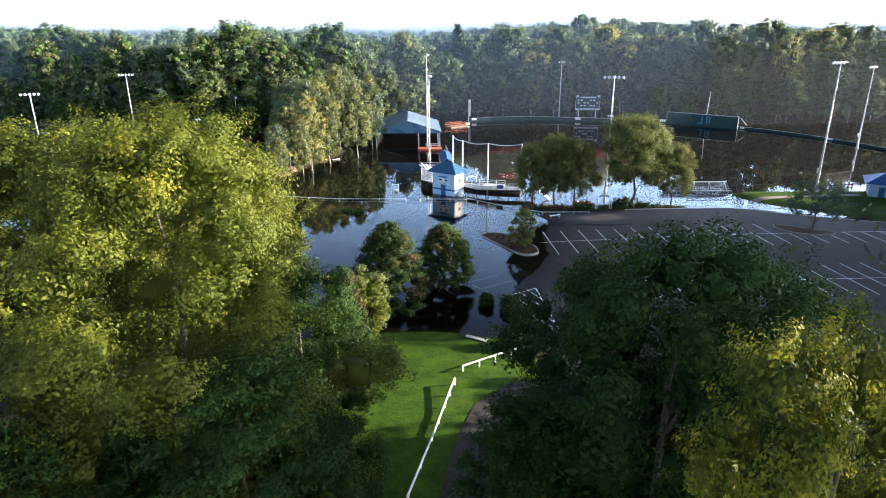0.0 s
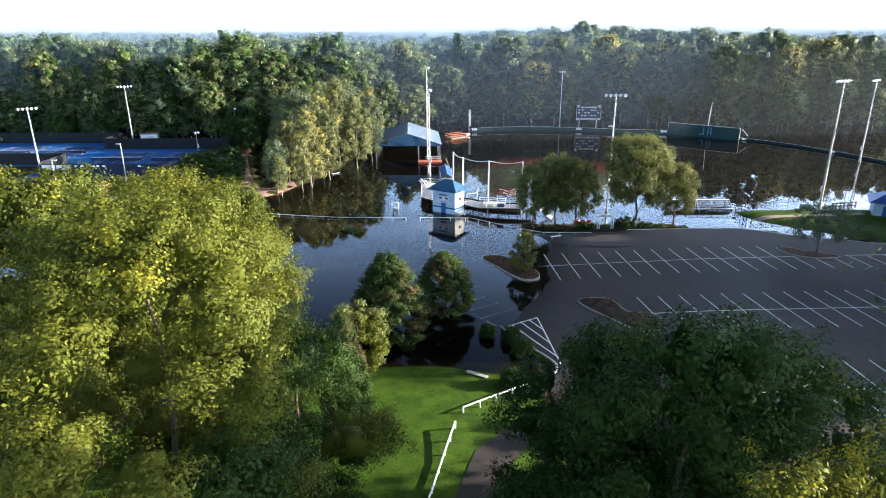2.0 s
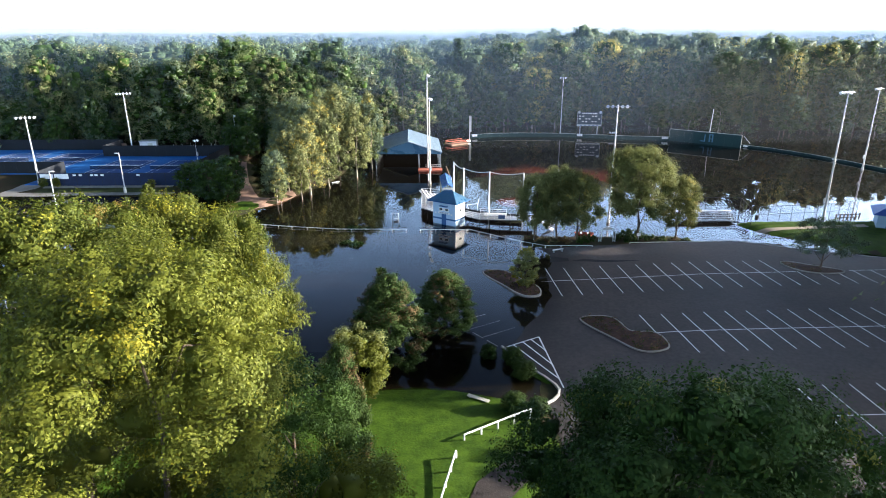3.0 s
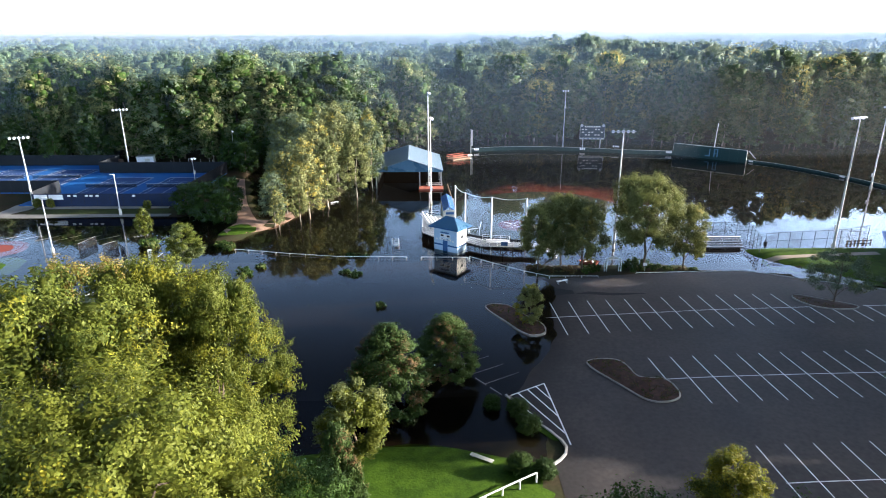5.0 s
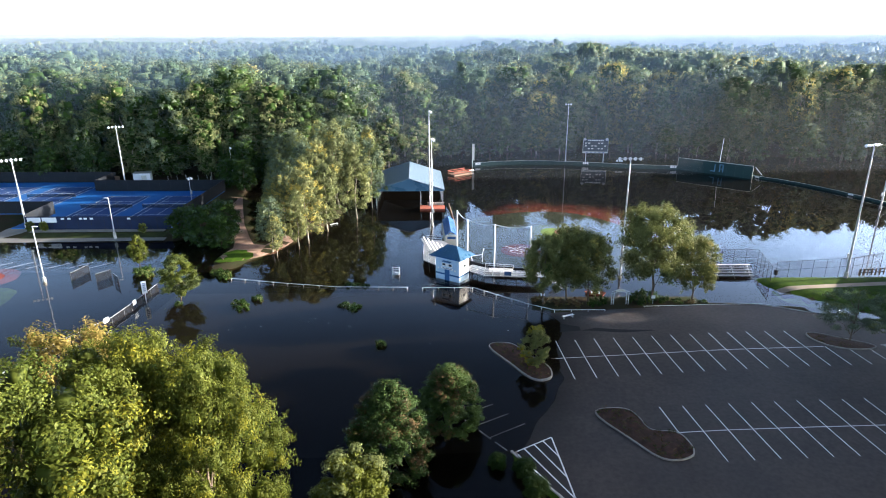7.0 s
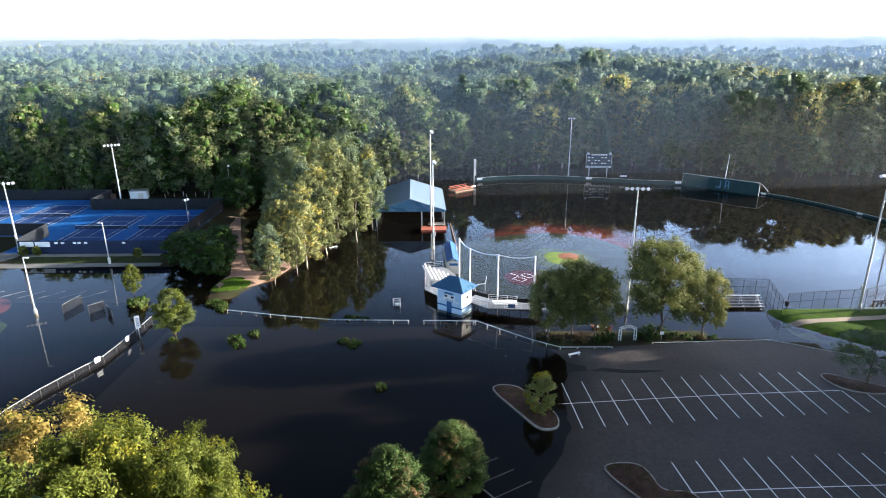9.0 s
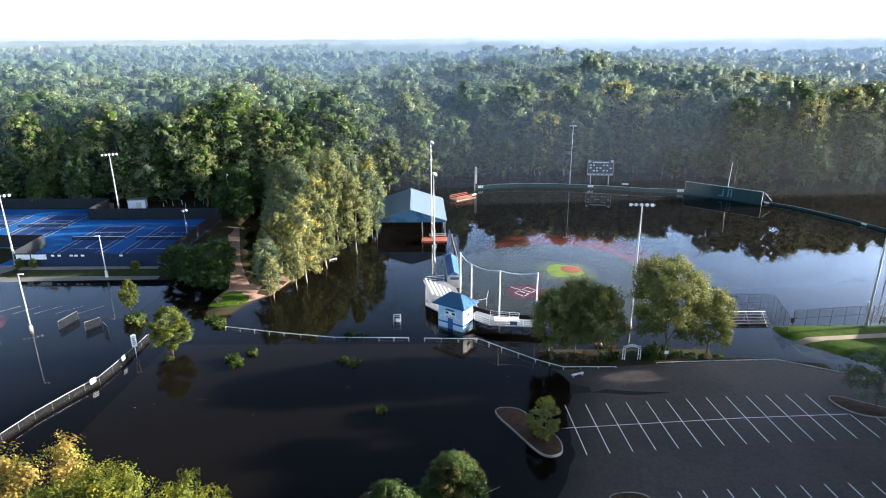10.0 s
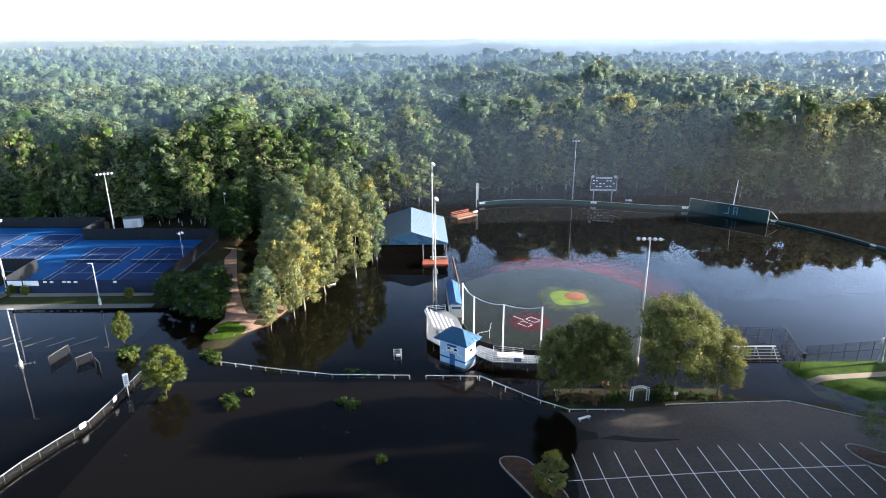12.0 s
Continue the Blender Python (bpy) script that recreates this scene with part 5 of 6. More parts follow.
guard(east, [(4.0, 113.6), (6.4, 111.5), (12.0, 111.0), (16.8, 110.7)], 1.5)
guard(east, [(6.8, 114.8), (11.6, 113.8)], 1.5)
for i in range(4):
    bm = bmesh.new()
    box(bm, (9.4, 112.0 + 0.45 * i, 1.95 + 0.02 * i), (4.2, 0.3, 0.06), -4, 0.01)
    part("seat_row", bm, WHITE, east)
bm = bmesh.new()
box(bm, (10.4, 111.0, 2.0), (1.2, 0.06, 0.7), -4)
part("banner", bm, SIGNBLUE, east, "small dark blue banner")
stair = thing("stair", (17.4, 110.4, 0), "white metal stair and rails down into the flood", "stair", turn=-20)
for i in range(8):
    bm = bmesh.new()
    box(bm, (0.3 + 0.28 * i, 0, 1.4 - 0.19 * i), (0.27, 1.3, 0.05), bevel=0.01)
    part("tread", bm, WHITE, stair)
for s in (-0.65, 0.65):
    bm = bmesh.new()
    rod(bm, (0.2, s, 1.35), (2.5, s, -0.2), 0.06)
    part("stringer", bm, WHITE, stair)
    for h in (0.5, 1.0):
        bm = bmesh.new()
        rod(bm, (0.2, s, 1.35 + h), (2.5, s, -0.2 + h), 0.035)
        part("handrail", bm, WHITE, stair)

# ---- backstop ----
bs = thing("backstop", (0, 0, 0), "tall white backstop posts with a slung cable and net", "backstop")
POSTS = [(1.95, 126.2), (3.75, 120.2), (8.5, 116.8), (14.75, 115.7)]
for x, y in POSTS:
    bm = bmesh.new()
    rod(bm, (x, y, -0.5), (x, y, 9.15), 0.15, 0.12, 10)
    part("post", bm, WHITE, bs)
for a, b in zip(POSTS, POSTS[1:]):
    bm = bmesh.new()
    last = None
    for i in range(7):
        f = i / 6
        p = (a[0] + (b[0] - a[0]) * f, a[1] + (b[1] - a[1]) * f, 9.1 - 0.5 * 4 * f * (1 - f) * 0.8)
        if last:
            rod(bm, last, p, 0.055, n=6)
        last = p
    part("cable", bm, WHITE, bs)
    bm = bmesh.new()
    bm.faces.new([bm.verts.new(p) for p in ((*a, 0), (*b, 0), (*b, 8.9), (*a, 8.9))])
    part("net", bm, NETTING, bs)
    bm = bmesh.new()
    L = math.dist(a, b)
    box(bm, ((a[0] + b[0]) / 2, (a[1] + b[1]) / 2, 0.35), (L, 0.22, 1.7), math.degrees(math.atan2(b[1] - a[1], b[0] - a[0])), 0.04)
    part("padded_wall", bm, BLACKPAD, bs, "black padded wall")
cg = thing("batting_cage", (5.6, 122.0, 0), "white tubular batting screen leaning in the flood", "batting cage", turn=25)
for a, b in (((-1.2, 0, -0.4), (-1.2, 0, 1.5)), ((1.2, 0, -0.4), (1.2, 0, 1.5)), ((-1.2, 0, 1.5), (1.2, 0, 1.5)), ((-1.2, 0, 1.5), (-1.2, -1.6, -0.3)), ((1.2, 0, 1.5), (2.4, 1.6, 2.1))):
    bm = bmesh.new()
    rod(bm, a, b, 0.05)
    part("tube", bm, GALV, cg)

# ---- ball field ----
HOME, MOUND = (14.7, 129.3), (25.8, 141.5)


def disc(name, c, r0, z, material, label, n=40, dome=0.0, wob=0.06, rings=6, parent=None):
    bm = bmesh.new()
    rows = [[bm.verts.new((c[0], c[1], z + dome))]]
    for k in range(1, rings + 1):
        f = k / rings
        rows.append([bm.verts.new((c[0] + r0 * f * (1 + wob * noise.noise((math.cos(2 * math.pi * i / n) * 1.5, math.sin(2 * math.pi * i / n) * 1.5, r0))) * math.cos(2 * math.pi * i / n), c[1] + r0 * f * (1 + wob * noise.noise((math.cos(2 * math.pi * i / n) * 1.5, math.sin(2 * math.pi * i / n) * 1.5, r0))) * math.sin(2 * math.pi * i / n), z + dome * (1 - f * f))) for i in range(n)])
    for i in range(n):
        bm.faces.new((rows[0][0], rows[1][i], rows[1][(i + 1) % n]))
    for a, b in zip(rows[1:], rows[2:]):
        for i in range(n):
            bm.faces.new((a[i], b[i], b[(i + 1) % n], a[(i + 1) % n]))
    return tagged(new(name, mesh_of(name, bm, material)), label, name.replace("_", " "), kind="structure")


disc("infield_clay", (27.0, 144.2), 26.0, -0.155, CLAY, "red clay infield under shallow water", 64, 0.10, 0.22, 12)
disc("infield_turf", (20.0, 135.4), 22.5, -0.06, mat("drowned_turf", (0.034, 0.056, 0.036), 0.8, scale=4, fine=5, var=0.2), "drowned infield turf", 48, 0.02, 0.1)
disc("mound_turf", (24.4, 140.8), 7.6, -0.05, INFGRASS, "bright yellow-green turf round the mound, just awash", 48, 0.07, 0.25, 10)
disc("pitchers_mound", MOUND, 2.6, -0.03, MOUNDCLAY, "reddish clay pitcher's mound just above water", 36, 0.16, 0.02)
disc("home_circle", HOME, 3.9, -0.022, HOMERED, "dark red home plate circle just awash", 40, 0.012, 0.03)
hp = thing("plate_markings", (*HOME, -0.035), "white batter's box lines on red turf", "field lines", turn=47)
for x in (-1.0, 1.0):
    for a, b in (((x - 0.6, -0.9), (x + 0.6, -0.9)), ((x + 0.6, -0.9), (x + 0.6, 0.9)), ((x + 0.6, 0.9), (x - 0.6, 0.9)), ((x - 0.6, 0.9), (x - 0.6, -0.9))):
        bm = bmesh.new()
        cx, cy, dx, dy = (a[0] + b[0]) / 2, (a[1] + b[1]) / 2, abs(b[0] - a[0]) + 0.12, abs(b[1] - a[1]) + 0.12
        box(bm, (cx * 1.25, cy * 1.25, 0.02), (dx * 1.2 - 0.05, dy * 1.2 - 0.05, 0.03))
        part("line", bm, WHITE, hp)
bm = bmesh.new()
box(bm, (0, 2.4, 0.02), (0.12, 2.6, 0.03))
part("line", bm, WHITE, hp)

# ---- outfield fence ----
FENCE = [(9.0, 215.2), (17, 218.0), (25, 219.0), (35.5, 218.4), (46, 216.3), (54, 214.0), (61.5, 211.6), (68.5, 210.3), (75, 209.3)]
FENCE2 = [(93.0, 197.6), (98.9, 191.4), (102.8, 185.6), (106.5, 178.6), (110.0, 170.2), (113.2, 160.0), (116.6, 148)]


def panels(name, pts, h, label, material, group):
    ob = thing(name, (0, 0, 0), label, "fence", group)
    for a, b in zip(pts, pts[1:]):
        L, t = math.dist(a, b), math.degrees(math.atan2(b[1] - a[1], b[0] - a[0]))
        n = max(1, round(L / 2.6))
        for i in range(n):
            f = (i + 0.5) / n
            bm = bmesh.new()
            box(bm, (a[0] + (b[0] - a[0]) * f, a[1] + (b[1] - a[1]) * f, h / 2 - 0.3), (L / n - 0.02, 0.12, h + 0.6), t, 0.02)
            part("panel", bm, material, ob)
        bm = bmesh.new()
        rod(bm, (*a, h + 0.03), (*b, h + 0.03), 0.055, n=6)
        part("top_rail", bm, TEALTRIM, ob)
    return ob


f1 = panels("outfield_fence", FENCE, 1.25, "low dark green padded outfield fence standing in water", GREENWALL, "outfield fence runs")
f2 = panels("outfield_fence", FENCE2, 0.62, "low dark green padded outfield fence standing in water", GREENWALL, "outfield fence runs")


def bars(ob, x, y, z, turn, w, h, name="distance_sign"):
    """Unreadable white figures as plain bars on a board."""
    for k in range(3):
        bm = bmesh.new()
        box(bm, (0, 0, 0), (w / 3.6, 0.04, h))
        p = part(name, bm, WHITE, ob, "white figures, unreadable")
        c, s = math.cos(radians(turn)), math.sin(radians(turn))
        p.matrix_basis = pose(x + (k - 1) * w / 3 * c, y + (k - 1) * w / 3 * s, z, 0, 0, turn)


bars(f1, 10.6, 215.55, 0.95, 19, 1.9, 0.75)
bars(f1, 46.6, 216.0, 0.95, -14, 1.9, 0.75)
bars(f1, 73.6, 209.35, 0.95, -8, 2.0, 0.8)
bars(f2, 94.2, 195.8, 0.4, -56, 1.5, 0.45)
bars(f2, 108.6, 173.4, 0.4, -66, 1.5, 0.45)
gw = thing("batters_eye_wall", (0, 0, 0), "tall dark green batter's eye wall with a faded emblem", "wall")
GA, GB, GH = (75.0, 209.4), (92.2, 194.8), 3.85
gl, gt = math.dist(GA, GB), math.degrees(math.atan2(GB[1] - GA[1], GB[0] - GA[0]))
for i in range(9):
    f = (i + 0.5) / 9
    bm = bmesh.new()
    box(bm, (GA[0] + (GB[0] - GA[0]) * f, GA[1] + (GB[1] - GA[1]) * f, GH / 2 - 0.3), (gl / 9 - 0.015, 0.2, GH + 0.6), gt, 0.02)
    part("panel", bm, GREENWALL, gw)
bm = bmesh.new()
rod(bm, (*GA, GH + 0.04), (*GB, GH + 0.04), 0.1, n=6)
rod(bm, (*GA, 0), (*GA, GH), 0.1, n=6), rod(bm, (*GB, 0), (*GB, GH), 0.1, n=6)
part("trim", bm, TEALTRIM, gw)
em = part("emblem", (lambda b: (box(b, (-0.9, 0, -0.1), (0.35, 0.03, 2.2), 0), box(b, (-1.5, 0, -1.1), (1.4, 0.03, 0.3)), box(b, (0.55, 0, 0), (0.35, 0.03, 2.4)), box(b, (1.5, 0, 0), (0.35, 0.03, 2.4)), box(b, (1.0, 0, 1.1), (1.3, 0.03, 0.3)), box(b, (1.0, 0, -0.2), (1.3, 0.03, 0.25)), b)[-1])(bmesh.new()), mat("faded_emblem", (0.10, 0.20, 0.30), 0.6), gw, "faded blue emblem")
em.matrix_basis = pose(84.4, 201.26, 2.1, 0, 0, gt)
for k in (0.12, 0.5, 0.88):
    bm = bmesh.new()
    x, y = GA[0] + (GB[0] - GA[0]) * k, GA[1] + (GB[1] - GA[1]) * k
    rod(bm, (x + 1.6, y + 1.7, -0.4), (x + 0.1, y + 0.1, GH), 0.08)
    part("stay", bm, GALV, gw)
bm = bmesh.new()
rod(bm, (92.6, 194.4, 3.7), (94.2, 193.2, 1.6), 0.07)
part("end_stay", bm, WHITE, gw)
fpole = thing("foul_pole", (8.7, 214.8, 0), "pale foul pole with a narrow mesh wing", "foul pole")
bm = bmesh.new()
rod(bm, (0, 0, -0.5), (0, 0, 7.7), 0.14, n=10)
part("pole", bm, CREAM, fpole)
bm = bmesh.new()
box(bm, (0.4, 0.0, 4.9), (0.5, 0.05, 5.4))
part("wing", bm, CREAM, fpole)
flag = thing("flagpole", (85.5, 203.4, 0), "plain white flagpole behind the wall", "flagpole")
bm = bmesh.new()
rod(bm, (0, 0, -0.2), (0.5, 0, 10.8), 0.13, 0.08, 10)
part("pole", bm, WHITE, flag)
bm = bmesh.new()
rod(bm, (0.5, 0, 10.8), (0.5, 0, 11.0), 0.12, 0.02, 8)
part("finial", bm, WHITE, flag)
sb = thing("scoreboard", (51.3, 223.6, 0), "dark slate scoreboard with white lettering behind the fence", "scoreboard", turn=-5)
bm = bmesh.new()
box(bm, (0, 0, 5.3), (8.6, 0.5, 4.8), bevel=0.05)
part("board", bm, mat("slate_board", (0.045, 0.06, 0.085), 0.5, scale=1.5, fine=6, var=0.2), sb)
bm = bmesh.new()
box(bm, (0, -0.28, 3.25), (8.3, 0.08, 0.55))
part("sponsor_strip", bm, GALV, sb)
for x in (-4.2, 4.2):
    bm = bmesh.new()
    box(bm, (x, -0.28, 5.3), (0.12, 0.08, 4.6))
    part("side_trim", bm, GALV, sb)
    bm = bmesh.new()
    rod(bm, (x * 0.88, -0.2, 7.75), (x * 0.88, -0.32, 7.75), 0.5, n=14)
    part("round_badge", bm, GALV, sb)
for i in range(9):
    bm = bmesh.new()
    box(bm, (-2.4 + 0.6 * i, -0.28, 7.35), (0.4, 0.06, 0.4))
    part("title_bar", bm, WHITE, sb)
for i in range(7):
    for k in range(3):
        if (i * 2 + k * 3) % 7 < 4:
            bm = bmesh.new()
            box(bm, (-3.3 + 1.1 * i, -0.28, 6.4 - 0.95 * k), (0.62, 0.06, 0.28))
            part("writing_bar", bm, WHITE, sb)
for i in range(5):
    bm = bmesh.new()
    box(bm, (-2.8 + 1.4 * i, -0.33, 3.25), (0.7, 0.04, 0.26))
    part("writing_bar", bm, SIGNBLUE, sb)
for x in (-3, 3):
    bm = bmesh.new()
    rod(bm, (x, 0.3, -0.6), (x, 0.3, 3.2), 0.16)
    part("leg", bm, GALV, sb)
sg = thing("speaker_cluster", (57.6, 215.0, 1.6), "small white boxes on top of the outfield fence", "equipment", turn=-12)
for x in (-0.8, 0, 0.7):
    bm = bmesh.new()
    box(bm, (x, 0, 0.25), (0.55, 0.4, 0.5), bevel=0.04)
    part("box", bm, WHITE, sg)


# ---- tennis courts ----
def court_slab(name, pts, label):
    bm = bmesh.new()
    slab(bm, pts, 0.2, 1.1)
    return tagged(new(name, mesh_of(name, bm, COURT_OUT)), label, "tennis court surface", kind="structure")


court_slab("court_surface_1", [(-96.6, 142.2), (-61.2, 142.2), (-61.2, 177.4), (-96.6, 177.4)], "bright blue acrylic surround of two tennis courts")
court_slab("court_surface_2", [(-145, 154.4), (-96.7, 154.4), (-96.7, 188.4), (-145, 188.4)], "bright blue acrylic surround of more tennis courts")


def court(x, y, label):
    """A doubles court, its middle at x, y, lying along y."""
    ob = thing("tennis_court", (x, y, 1.1), label, "tennis court", "tennis courts")
    bm = bmesh.new()
    box(bm, (0, 0, 0.004), (10.97, 23.77, 0.008))
    part("playing_surface", bm, COURT_IN, ob, "dark blue playing surface")
    for sx, sy, w, d in ((-5.48, 0, 0.12, 23.77), (5.48, 0, 0.12, 23.77), (-4.11, 0, 0.1, 23.77), (4.11, 0, 0.1, 23.77), (0, 11.85, 10.97, 0.14), (0, -11.85, 10.97, 0.14), (0, 6.4, 8.23, 0.1), (0, -6.4, 8.23, 0.1), (0, 0, 0.1, 12.8)):
        bm = bmesh.new()
        box(bm, (sx, sy, 0.012 + 0.002 * (w > d)), (w, d, 0.006))
        part("line", bm, PAINT, ob)
    for s in (-6.4, 6.4):
        bm = bmesh.new()
        rod(bm, (s, 0, 0), (s, 0, 1.07), 0.05)
        part("net_post", bm, DARK, ob)
    bm = bmesh.new()
    box(bm, (0, 0, 0.5), (12.7, 0.02, 0.9))
    net = part("net", bm, mesh_screen("tennis_net", (0.03, 0.035, 0.04), 0.35), ob)
    bm = bmesh.new()
    box(bm, (0, 0, 0.97), (12.7, 0.04, 0.06))
    part("net_tape", bm, WHITE, net)


court(-84.3, 159.3, "blue hard tennis court with white lines and a net")
court(-68.9, 159.3, "blue hard tennis court with white lines and a net")
court(-104.6, 170.2, "blue hard tennis court with white lines and a net")
court(-120.0, 170.2, "blue hard tennis court with white lines and a net")


def screen_fence(pts, z0, z1, label, material=SCREEN, group="tennis court fences"):
    ob = thing("screen_fence", (0, 0, 0), label, "fence", group)
    for a, b in zip(pts, pts[1:]):
        L, t = math.dist(a, b), math.degrees(math.atan2(b[1] - a[1], b[0] - a[0]))
        n = max(1, round(L / 3.0))
        for i in range(n):
            f = (i + 0.5) / n
            bm = bmesh.new()
            box(bm, (a[0] + (b[0] - a[0]) * f, a[1] + (b[1] - a[1]) * f, (z0 + z1) / 2), (L / n - 0.03, 0.04, z1 - z0 - 0.1), t)
            part("windscreen", bm, material, ob)
            bm = bmesh.new()
            rod(bm, (a[0] + (b[0] - a[0]) * i / n, a[1] + (b[1] - a[1]) * i / n, z0 - 0.5), (a[0] + (b[0] - a[0]) * i / n, a[1] + (b[1] - a[1]) * i / n, z1 + 0.05), 0.045, n=6)
            part("post", bm, DARK, ob)
        bm = bmesh.new()
        rod(bm, (*a, z1), (*b, z1), 0.035, n=6)
        part("top_rail", bm, DARK, ob)
    return ob


NAVYSCREEN = mat("navy_windscreen", (0.012, 0.022, 0.06), 0.8, scale=2, fine=9, var=0.25)
front = screen_fence([(-93.0, 142.0), (-61.0, 142.0)], 0.75, 3.75, "tall fence with dark navy windscreen before the courts", NAVYSCREEN)
screen_fence([(-96.8, 177.6), (-61.0, 177.6), (-61.0, 142.2)], 1.1, 4.1, "tall fence with black windscreen round the courts")
screen_fence([(-145, 154.2), (-94.0, 154.2), (-93.2, 142.2)], 1.1, 4.1, "tall fence with black windscreen before the far courts")
screen_fence([(-145, 188.8), (-96.6, 188.8), (-96.6, 177.9)], 1.1, 4.1, "tall fence with black windscreen behind the far courts")
for x, w in ((-91.0, 3.0), (-87.6, 3.2)):
    bm = bmesh.new()
    box(bm, (x, 141.9, 3.0), (w, 0.05, 1.1))
    part("banner", bm, WHITE, front, "white sponsor banner, unreadable")
for x in (-84.6, -83.2, -80.6, -79.6, -78.2, -70.0):
    bm = bmesh.new()
    box(bm, (x, 141.9, 3.3), (0.7, 0.05, 0.4))
    part("small_sign", bm, WHITE, front, "small white sign, unreadable")
sheet("court_walk", [(-91.5, 140.2), (-62, 140.6), (-62, 141.7), (-91.5, 141.5)], WALK, "grey concrete strip under the court fence", "footpath", dz=0.12)
sheet("court_path", [(-97, 134.6), (-91.8, 141.6), (-93.6, 148), (-96, 148), (-99.5, 134.6)], WALK, "grey concrete path to the courts", "footpath", dz=0.08)
for x, y, w in ((-91.5, 141.0, 1.2), (-88.5, 141.0, 1.0), (-66.5, 140.2, 1.1)):
    small.plant(x, y, 2.2, "clipped dark shrub before the court fence", "shrub", "shrubs by the court fence", wide=w, name="shrub")
shed = thing("storage_shed", (-89.5, 190.2, 1.0), "small white storage shed at the edge of the woods", "shed", turn=14)
bm = bmesh.new()
box(bm, (0, 0, 1.25), (4.6, 3.0, 2.5), bevel=0.03)
part("walls", bm, WHITE, shed)
bm = bmesh.new()
box(bm, (0, 0, 2.58), (5.0, 3.4, 0.16), bevel=0.03)
part("roof", bm, GALV, shed)
bm = bmesh.new()
box(bm, (0.6, -1.52, 1.0), (1.4, 0.06, 1.9))
part("door", bm, CREAM, shed)
for i in range(9):
    ob = thing("marker_post", (-82.5 + 2.1 * i, 191 + (i % 3) * 1.4, 0.9), "short pale post on the ground by the woods", "post", "short posts by the woods")
    bm = bmesh.new()
    rod(bm, (0, 0, 0), (0, 0, 1.3), 0.07, n=6)
    part("post", bm, CREAM, ob)
screen_fence([(-101, 189.4), (-94.8, 187.2)], 0.9, 3.2, "short run of tan slatted fence behind the courts", WOOD)

# ---- the small ball field beside the far lot ----
def chain_fence(pts, h, label, dark=True, mid=False, z=0.0, post=2.5, name="chain_link_fence", group="chain-link fences"):
    ob = thing(name, (0, 0, 0), label, "fence", group)
    for a, b in zip(pts, pts[1:]):
        n = max(1, round(math.dist(a, b) / post))
        for i in range(n + (b == pts[-1])):
            x, y = a[0] + (b[0] - a[0]) * i / n, a[1] + (b[1] - a[1]) * i / n
            bm = bmesh.new()
            rod(bm, (x, y, z - 0.6), (x, y, z + h), 0.045, n=6)
            part("post", bm, DARK if dark else GALV, ob)
        for q in ([1.0, 0.52] if mid else [1.0]):
            bm = bmesh.new()
            rod(bm, (*a, z + h * q), (*b, z + h * q), 0.04, n=6)
            part("rail", bm, DARK if dark else GALV, ob)
        bm = bmesh.new()
        bm.faces.new([bm.verts.new(p) for p in ((*a, z - 0.3), (*b, z - 0.3), (*b, z + h), (*a, z + h))])
        part("wire_mesh", bm, CHAIN, ob)
    return ob


DULLSTEEL = mat("dull_steel", (0.20, 0.205, 0.21), 0.6, metal=0.3, scale=1.5, fine=9, var=0.15)
CURVE = [(-56.5, 76), (-55.5, 82.5), (-54.3, 87.1), (-52.5, 91.7), (-50.6, 96), (-50.0, 102.2), (-49.7, 109.5)]
cf = chain_fence(CURVE, 0.95, "curving chain-link fence with pale top rail and grey screen, in water", dark=False)
GREYSCREEN = mesh_screen("grey_mesh_screen", (0.012, 0.0125, 0.014), 0.4)
for a, b in zip(CURVE, CURVE[1:]):
    bm = bmesh.new()
    L = math.dist(a, b)
    box(bm, ((a[0] + b[0]) / 2 + 0.06, (a[1] + b[1]) / 2, 0.25), (L, 0.02, 1.3), math.degrees(math.atan2(b[1] - a[1], b[0] - a[0])))
    part("screen", bm, GREYSCREEN, cf)
    bm = bmesh.new()
    rod(bm, (*a, 0.98), (*b, 0.98), 0.03, n=6)
    part("cap", bm, DULLSTEEL, cf)
for x, y, t in ((-49.85, 101.2, 88), (-50.9, 94.6, 68)):
    bm = bmesh.new()
    box(bm, (0, 0, 0), (0.9, 0.05, 0.75))
    p = part("sign_plate", bm, WHITE, cf, "square white sign, unreadable")
    p.matrix_basis = pose(x + 0.25, y, 1.15, 0, 0, t)
sgp = thing("tall_sign", (-49.5, 104.6, 0), "tall narrow white sign board on a post in water", "sign", turn=30)
bm = bmesh.new()
rod(bm, (0, 0, -0.5), (0, 0, 3.4), 0.07)
part("post", bm, WHITE, sgp)
bm = bmesh.new()
box(bm, (0, -0.1, 2.3), (0.75, 0.06, 2.1), bevel=0.01)
part("board", bm, WHITE, sgp)
for k in range(5):
    bm = bmesh.new()
    box(bm, (0, -0.14, 3.0 - 0.32 * k), (0.4, 0.02, 0.12))
    part("writing_bar", bm, SIGNBLUE, sgp)
